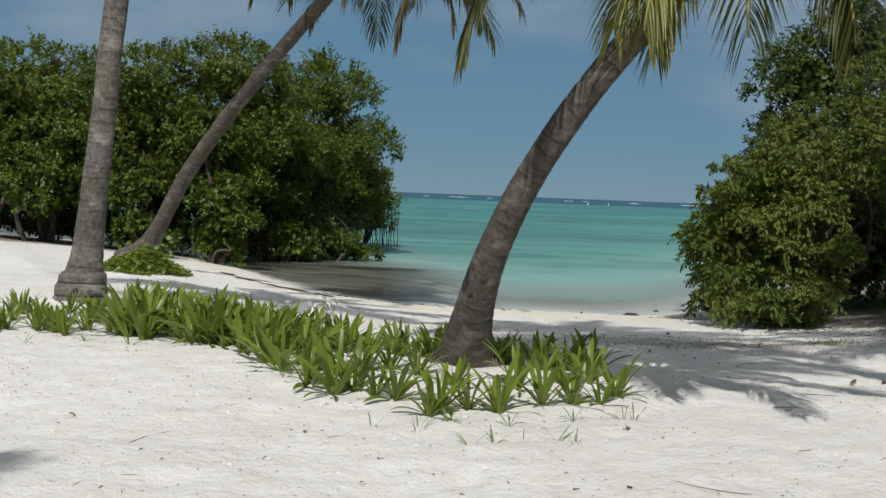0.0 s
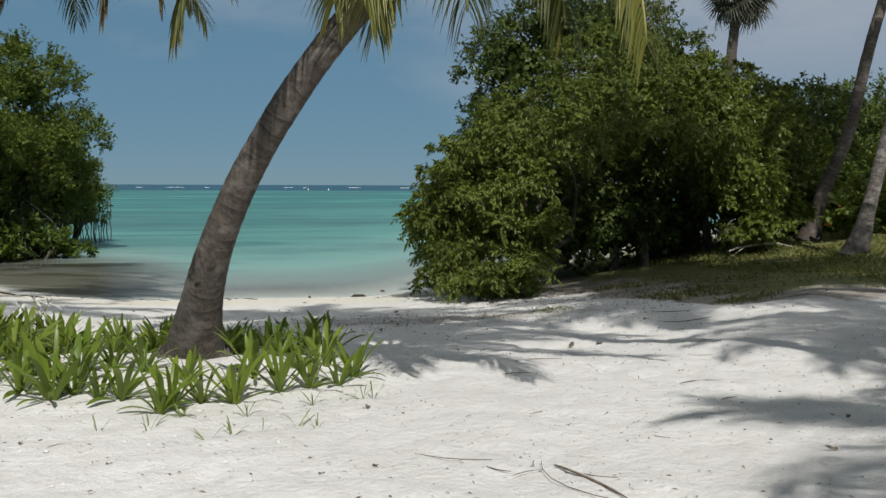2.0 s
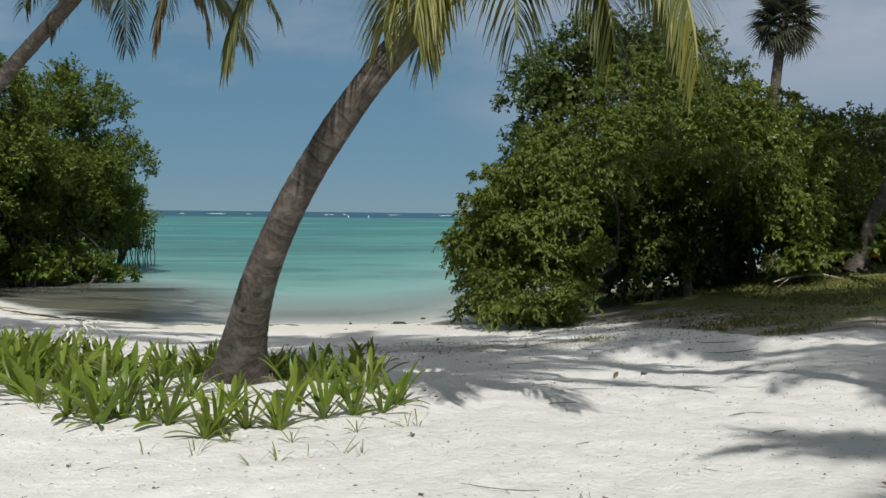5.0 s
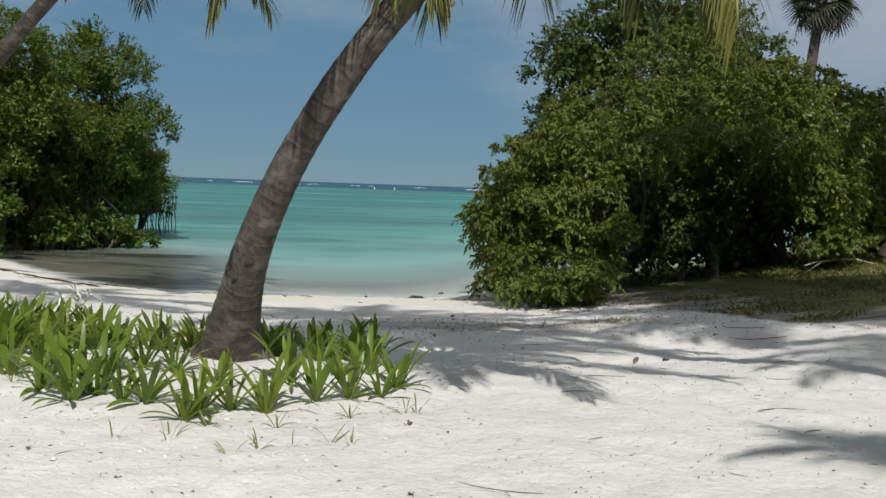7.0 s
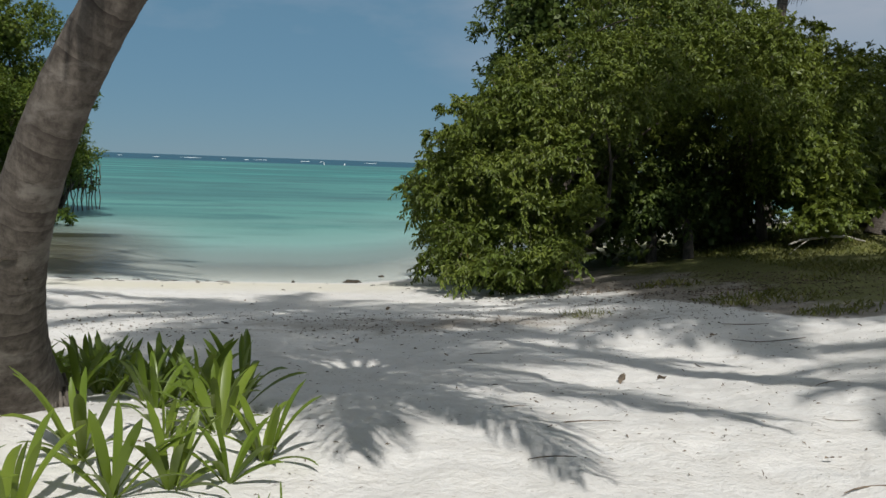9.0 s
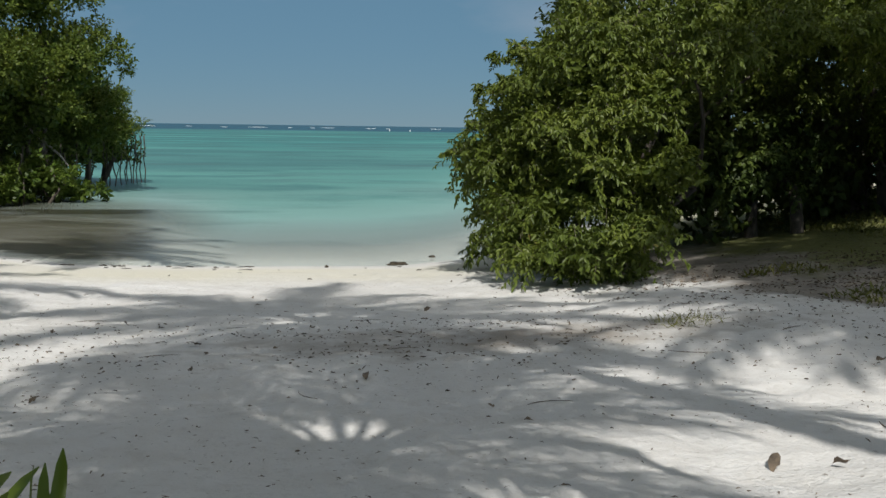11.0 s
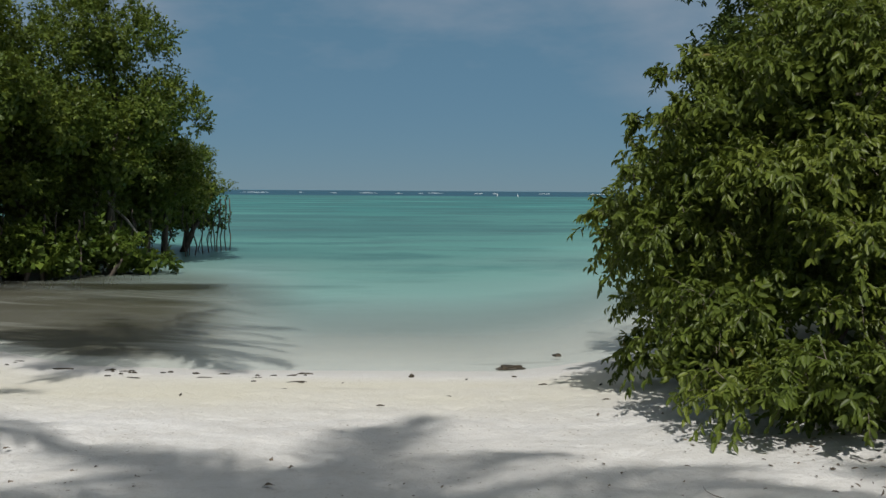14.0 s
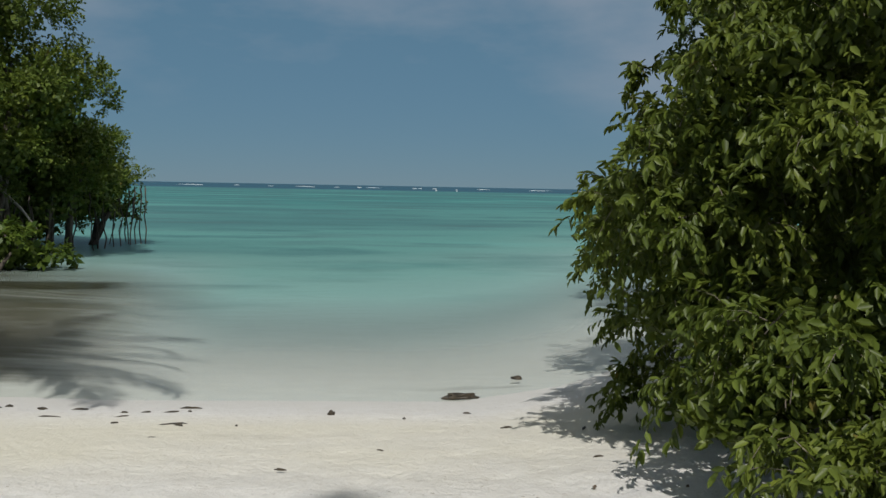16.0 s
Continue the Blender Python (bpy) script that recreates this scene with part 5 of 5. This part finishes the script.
for x, y, L, h in [(-1.72, 5.9, 0.42, 1.15), (-1.68, 5.0, 0.34, 0.75), (2.08, 4.75, 0.85, 1.75), (1.55, 5.35, 0.45, 2.6), (4.0, 7.0, 0.4, 0.1), (3.0, 8.9, 0.3, 0.2), (6.5, 12.0, 0.7, 2.5), (5.2, 10.9, 0.25, 1.4), (3.1, 8.2, 0.5, 0.3), (5.0, 15.9, 0.35, 2.2), (4.6, 16.8, 0.5, 1.9), (1.2, 13.6, 0.3, 0.3), (2.9, 15.6, 0.3, 0.4), (6.9, 13.2, 0.6, 2.7), (8.5, 12.6, 0.5, 2.9)]:
    twig(x, y, L, h, 0.002 + 0.0025 * float(rng_litter.random()), 0.12 + 0.25 * float(rng_litter.random()))

for x, y, L, h in [(1.85, 4.95, 0.22, 0.4), (1.72, 5.05, 0.16, 2.2), (1.95, 5.12, 0.12, 1.2), (2.2, 4.8, 0.18, 2.5), (2.5, 6.3, 0.35, 0.2), (2.7, 7.6, 0.25, 0.1), (0.0, 6.0, 0.10, 1.9), (-0.6, 6.1, 0.14, 0.5), (-1.4, 6.8, 0.2, 0.9), (3.4, 5.9, 0.14, 1.1), (3.9, 6.4, 0.2, 0.3), (2.9, 5.5, 0.12, 2.2), (4.6, 8.2, 0.3, 2.8), (5.4, 9.4, 0.35, 0.4), (4.2, 9.5, 0.2, 1.7), (3.6, 11.8, 0.3, 0.2), (2.2, 12.2, 0.25, 2.0), (6.3, 13.9, 0.3, 0.5), (5.1, 13.2, 0.35, 2.7), (3.0, 13.7, 0.25, 0.2), (4.4, 14.9, 0.3, 0.1), (1.7, 15.1, 0.2, 0.3), (6.1, 15.6, 0.35, 2.4), (-0.4, 14.6, 0.2, 0.2), (0.4, 15.8, 0.25, 0.1)]:
    twig(x, y, L, h, 0.0015 + 0.002 * float(rng_litter.random()), 0.1 + 0.3 * float(rng_litter.random()))


# a split frond stalk, dark on one side and pale on the other
twig(2.10, 4.72, 0.66, -1.376, 0.006, 0.06, DRY, "dark split palm stalk lying on the sand", "palm stalks on the sand")
twig(2.112, 4.72, 0.62, -1.376, 0.005, 0.06, BARK_PALE, "pale split palm stalk lying on the sand", "palm stalks on the sand")


def leaf_scrap(seed):
    r = np.random.default_rng(seed)
    s = Shape()
    n = 6
    s.strip([Vector((0.02 * i - 0.05, 0.006 * math.sin(i), 0.006 + 0.008 * math.sin(i * 0.9 + seed))) for i in range(n)], [0.002, 0.018, 0.024, 0.022, 0.014, 0.002], [Vector((0, 1, 0.4 * r.normal())).normalized() for _ in range(n)], 0.35)
    return s.mesh("dry_leaf", DRY)


SCRAPS = [leaf_scrap(k) for k in range(5)]


def scatter_leaf(x, y, size):
    ob = new("dry_leaf", SCRAPS[int(rng_litter.integers(0, 5))])
    ob.matrix_basis = pose(x, y, gz(x, y) + 0.004, float(rng_litter.normal() * 12), float(rng_litter.normal() * 12), float(rng_litter.random() * 360)) @ Matrix.Scale(size, 4)
    return tagged(ob, "curled dry brown leaf on white sand", "leaf", "dry leaves on the sand")


for k in range(240):
    u = rng_litter.random()
    if u < 0.62:
        x, y = 2.4 + 2.6 * rng_litter.normal(), 15.2 + 1.7 * rng_litter.normal()
    else:
        x, y = -3 + 12 * rng_litter.random(), 4.5 + 10 * rng_litter.random()
    if shore_distance(x, y) > (5.2 if k % 4 else 2.0) and not (4.9 < x and y > 17.5):
        scatter_leaf(x, y, (0.24 if u < 0.62 else 0.22) + 0.60 * float(rng_litter.random()) ** 2)
for x, y, size in [(4.3, 10.44, 1.3), (4.59, 10.35, 1.2), (3.64, 16.6, 1.2), (1.42, 14.1, 1.0), (2.6, 12.7, 1.0), (6.2, 12.5, 1.1)]:
    scatter_leaf(x, y, size)


def clod(name, x, y, long, wide, high, heading, material, label, category, group="", seed=1):
    """A ragged low heap."""
    bm = bmesh.new()
    bmesh.ops.create_icosphere(bm, subdivisions=3, radius=1.0)
    for v in bm.verts:
        n = 1 + 0.45 * noise.noise(v.co * 1.7 + Vector((seed, 0, 0))) + 0.25 * noise.noise(v.co * 4.5 + Vector((0, seed, 0)))
        v.co = Vector((v.co.x * long * n, v.co.y * wide * n, max(v.co.z, -0.3) * high * n))
    me = bpy.data.meshes.new(name)
    bm.to_mesh(me)
    bm.free()
    me.materials.append(material)
    ob = new(name, me)
    ob.matrix_basis = pose(x, y, max(gz(x, y), WATER_LEVEL) + 0.25 * high, 0, 0, heading)
    return tagged(ob, label, category, group)


clod("driftwood", 4.34, 24.26, 0.17, 0.05, 0.05, 4, WEED, "dark ragged driftwood log at the waterline", "log", "", 2)
clod("driftwood", 5.14, 25.3, 0.07, 0.035, 0.03, -8, WEED, "small dark driftwood lump in the shallows", "log", "", 3)
clod("stone", 2.98, 22.85, 0.03, 0.025, 0.03, 0, WEED, "small dark stone on the wet sand", "stone", "stones by the water", 4)
clod("stone", 10.76, 12.8, 0.08, 0.06, 0.055, 20, STONE, "pale coral stone at the edge of the grass", "stone", "stones on the grass", 5)
clod("stone", 12.4, 14.25, 0.07, 0.05, 0.03, 50, STONE, "pale coral stone at the edge of the grass", "stone", "stones on the grass", 6)
for k in range(34):  # weed heaps along the tide line of the bay
    u = rng_litter.random()
    x = -3.4 + 5.2 * u
    y = np.interp(x, SHORE_X, SHORE_Y) - 0.75 - 0.5 * rng_litter.random() - (0.8 * u if k % 3 == 0 else 0)
    clod("seaweed_clump", x, y, 0.018 + 0.085 * rng_litter.random() ** 2, 0.008 + 0.016 * rng_litter.random(), 0.006 + 0.012 * rng_litter.random(), 30 * rng_litter.normal(), WEED, "dark clump of washed-up seaweed on the tide line", "seaweed", "seaweed along the tide line", k)
for x, y, L, W in [(-5.4, 26.3, 0.9, 0.10), (-4.6, 25.4, 0.8, 0.08), (-3.8, 24.6, 0.7, 0.07), (-6.1, 27.4, 0.6, 0.09), (-3.0, 23.9, 0.5, 0.06)]:
    clod("seaweed_bank", x, y, 0.8 * L, 0.6 * W, 0.022, -48, WEED, "long dark bank of dry seaweed on the sand", "seaweed", "seaweed banks on the beach", int(10 * L))
for x, y in [(2.2, 22.3), (3.6, 22.6), (4.4, 22.1), (1.2, 22.5), (5.0, 21.9), (2.6, 20.6), (3.3, 21.2), (1.6, 21.8), (4.8, 20.8), (4.2, 22.9), (0.6, 21.4)]:
    clod("seaweed_scrap", x, y, 0.025 + 0.03 * rng_litter.random(), 0.012, 0.010, 60 * rng_litter.normal(), WEED, "scrap of dark seaweed on the bright sand", "seaweed", "seaweed scraps on the sand", int(x * 9))

n = 8000  # crumbs of leaf, too small and many to count
px, py = 14 * rng_litter.random(n) - 5.0, 3.0 + 18.0 * rng_litter.random(n)
keep = (py < 15.0 + 1.5 * rng_litter.random(n)) & ~((px > 5.2) & (py > 18)) & (np.array([noise.noise((a * 0.6, b * 0.9, 2.0)) for a, b in zip(px, py)]) + 0.5 * rng_litter.random(n) > 0.02)
px, py = px[keep], py[keep]
carpet("leaf_litter", np.stack([px, py, bumpy(px, py) + 0.004], -1), 0.030, 0.13, DRY, "fine brown leaf crumbs strewn over the sand", "litter", 0.05)

def bits(n, cx, cy, sx, sy, tilt, size, name, label):
    """Broken leaves and bark trodden into the ground round a place."""
    px = cx + sx * rng_litter.normal(size=n)
    py = cy + tilt * (px - cx) + sy * rng_litter.normal(size=n)
    keep = (px > -3.5) & ((px < 6.0) | (py < 17.3) | (cx > 6)) & (np.array([noise.noise((a * 0.9, b * 1.4, 6.0)) for a, b in zip(px, py)]) + 0.6 * rng_litter.random(n) > 0.15)
    px, py = px[keep], py[keep]
    carpet(name, np.stack([px, py, bumpy(px, py) + 0.006], -1), size, 0.2, DRY, label, "litter", 0.08, True)


bits(2600, 3.9, 14.2, 3.4, 0.95, 0.12, 0.030, "broken_leaves", "broken brown leaves trodden into the grey sand")
bits(5200, 9.2, 16.6, 1.7, 1.2, -0.25, 0.042, "fallen_leaves", "brown fallen leaves on the shaded soil under the shrubs")

# crumbled lumps of sand thrown up round the lilies
rng_clod = np.random.default_rng(66)
spots = np.stack([-6.0 + 7.6 * rng_clod.random(3000), 5.2 + 4.6 * rng_clod.random(3000)], -1)
thick = np.array([noise.noise((a * 1.3, b * 1.3, 8.0)) for a, b in spots])
spots = spots[thick + 0.4 * rng_clod.random(len(spots)) > 0.18]
ball = np.array([(1, 0, 0), (0.4, 0.9, 0.1), (-0.5, 0.85, 0), (-1, 0, 0.1), (-0.4, -0.9, 0), (0.5, -0.85, 0.1), (0.4, 0.1, 0.75), (-0.35, -0.1, 0.65)])
tri = np.array([(0, 1, 6, 6), (1, 2, 7, 6), (2, 3, 7, 7), (3, 4, 7, 7), (4, 5, 6, 7), (5, 0, 6, 6)])
size = 0.006 + 0.016 * rng_clod.random(len(spots)) ** 3
turn = rng_clod.random(len(spots)) * 6.28
lump = ball[None] * (0.75 + 0.5 * rng_clod.random((len(spots), 8, 1))) * size[:, None, None]
lump = np.stack([lump[..., 0] * np.cos(turn)[:, None] - lump[..., 1] * np.sin(turn)[:, None], lump[..., 0] * np.sin(turn)[:, None] + lump[..., 1] * np.cos(turn)[:, None], lump[..., 2]], -1)
lump += np.concatenate([spots, bumpy(spots[:, 0], spots[:, 1])[:, None] - 0.002], -1)[:, None]
heap = Shape()
heap.v = [Vector(p) for p in lump.reshape(-1, 3)]
heap.f = [tuple(dict.fromkeys(int(i) + 8 * k for i in t)) for k in range(len(spots)) for t in tri]
crumbs = new("sand_clods", heap.mesh("sand_clods", SAND))
tagged(crumbs, "small crumbled lumps of white sand", "sand", kind="stuff")

# ---- far out ----
for x, y in [(59.3, 468.0), (68.6, 468.0)]:
    buoy = thing("buoy", pose(x, y, WATER_LEVEL), "white marker buoy far out in the lagoon", "buoy", "buoys before the reef")
    part("float", Shape().tube([(0, 0, -0.3), (0, 0, 0.1), (0, 0, 0.5)], [0.2, 0.25, 0.18], 10).mesh("float", PAINT), buoy)
    part("post", Shape().tube([(0, 0, 0.4), (0, 0, 1.1)], [0.15, 0.10], 8).mesh("post", PAINT), buoy)
rng_reef = np.random.default_rng(55)
for k in range(44):
    x = -330 + 20 * k + 14 * rng_reef.normal()
    y = 830 + 0.08 * x + 30 * rng_reef.normal()
    L = 2 + 13 * rng_reef.random() ** 2.5
    s = Shape()
    m = 7
    for j in range(m):
        u = j / (m - 1)
        s.v += [Vector((L * (u - 0.5) * 2, 0.8 * math.sin(5 * u + k), 0)), Vector((L * (u - 0.5) * 2, 1.2, 0.04 + 0.26 * math.sin(math.pi * u) * (0.6 + 0.4 * rng_reef.random()))), Vector((L * (u - 0.5) * 2, 3.5, 0))]
        s.along += [0, 0, 0]
    for j in range(m - 1):
        a = 3 * j
        s.f += [(a, a + 3, a + 4, a + 1), (a + 1, a + 4, a + 5, a + 2)]
    ob = new("breaker", s.mesh("breaker", FOAM))
    ob.matrix_basis = pose(x, y, WATER_LEVEL + 0.02)
    tagged(ob, "white line of surf breaking on the far reef", "wave", "surf on the reef")
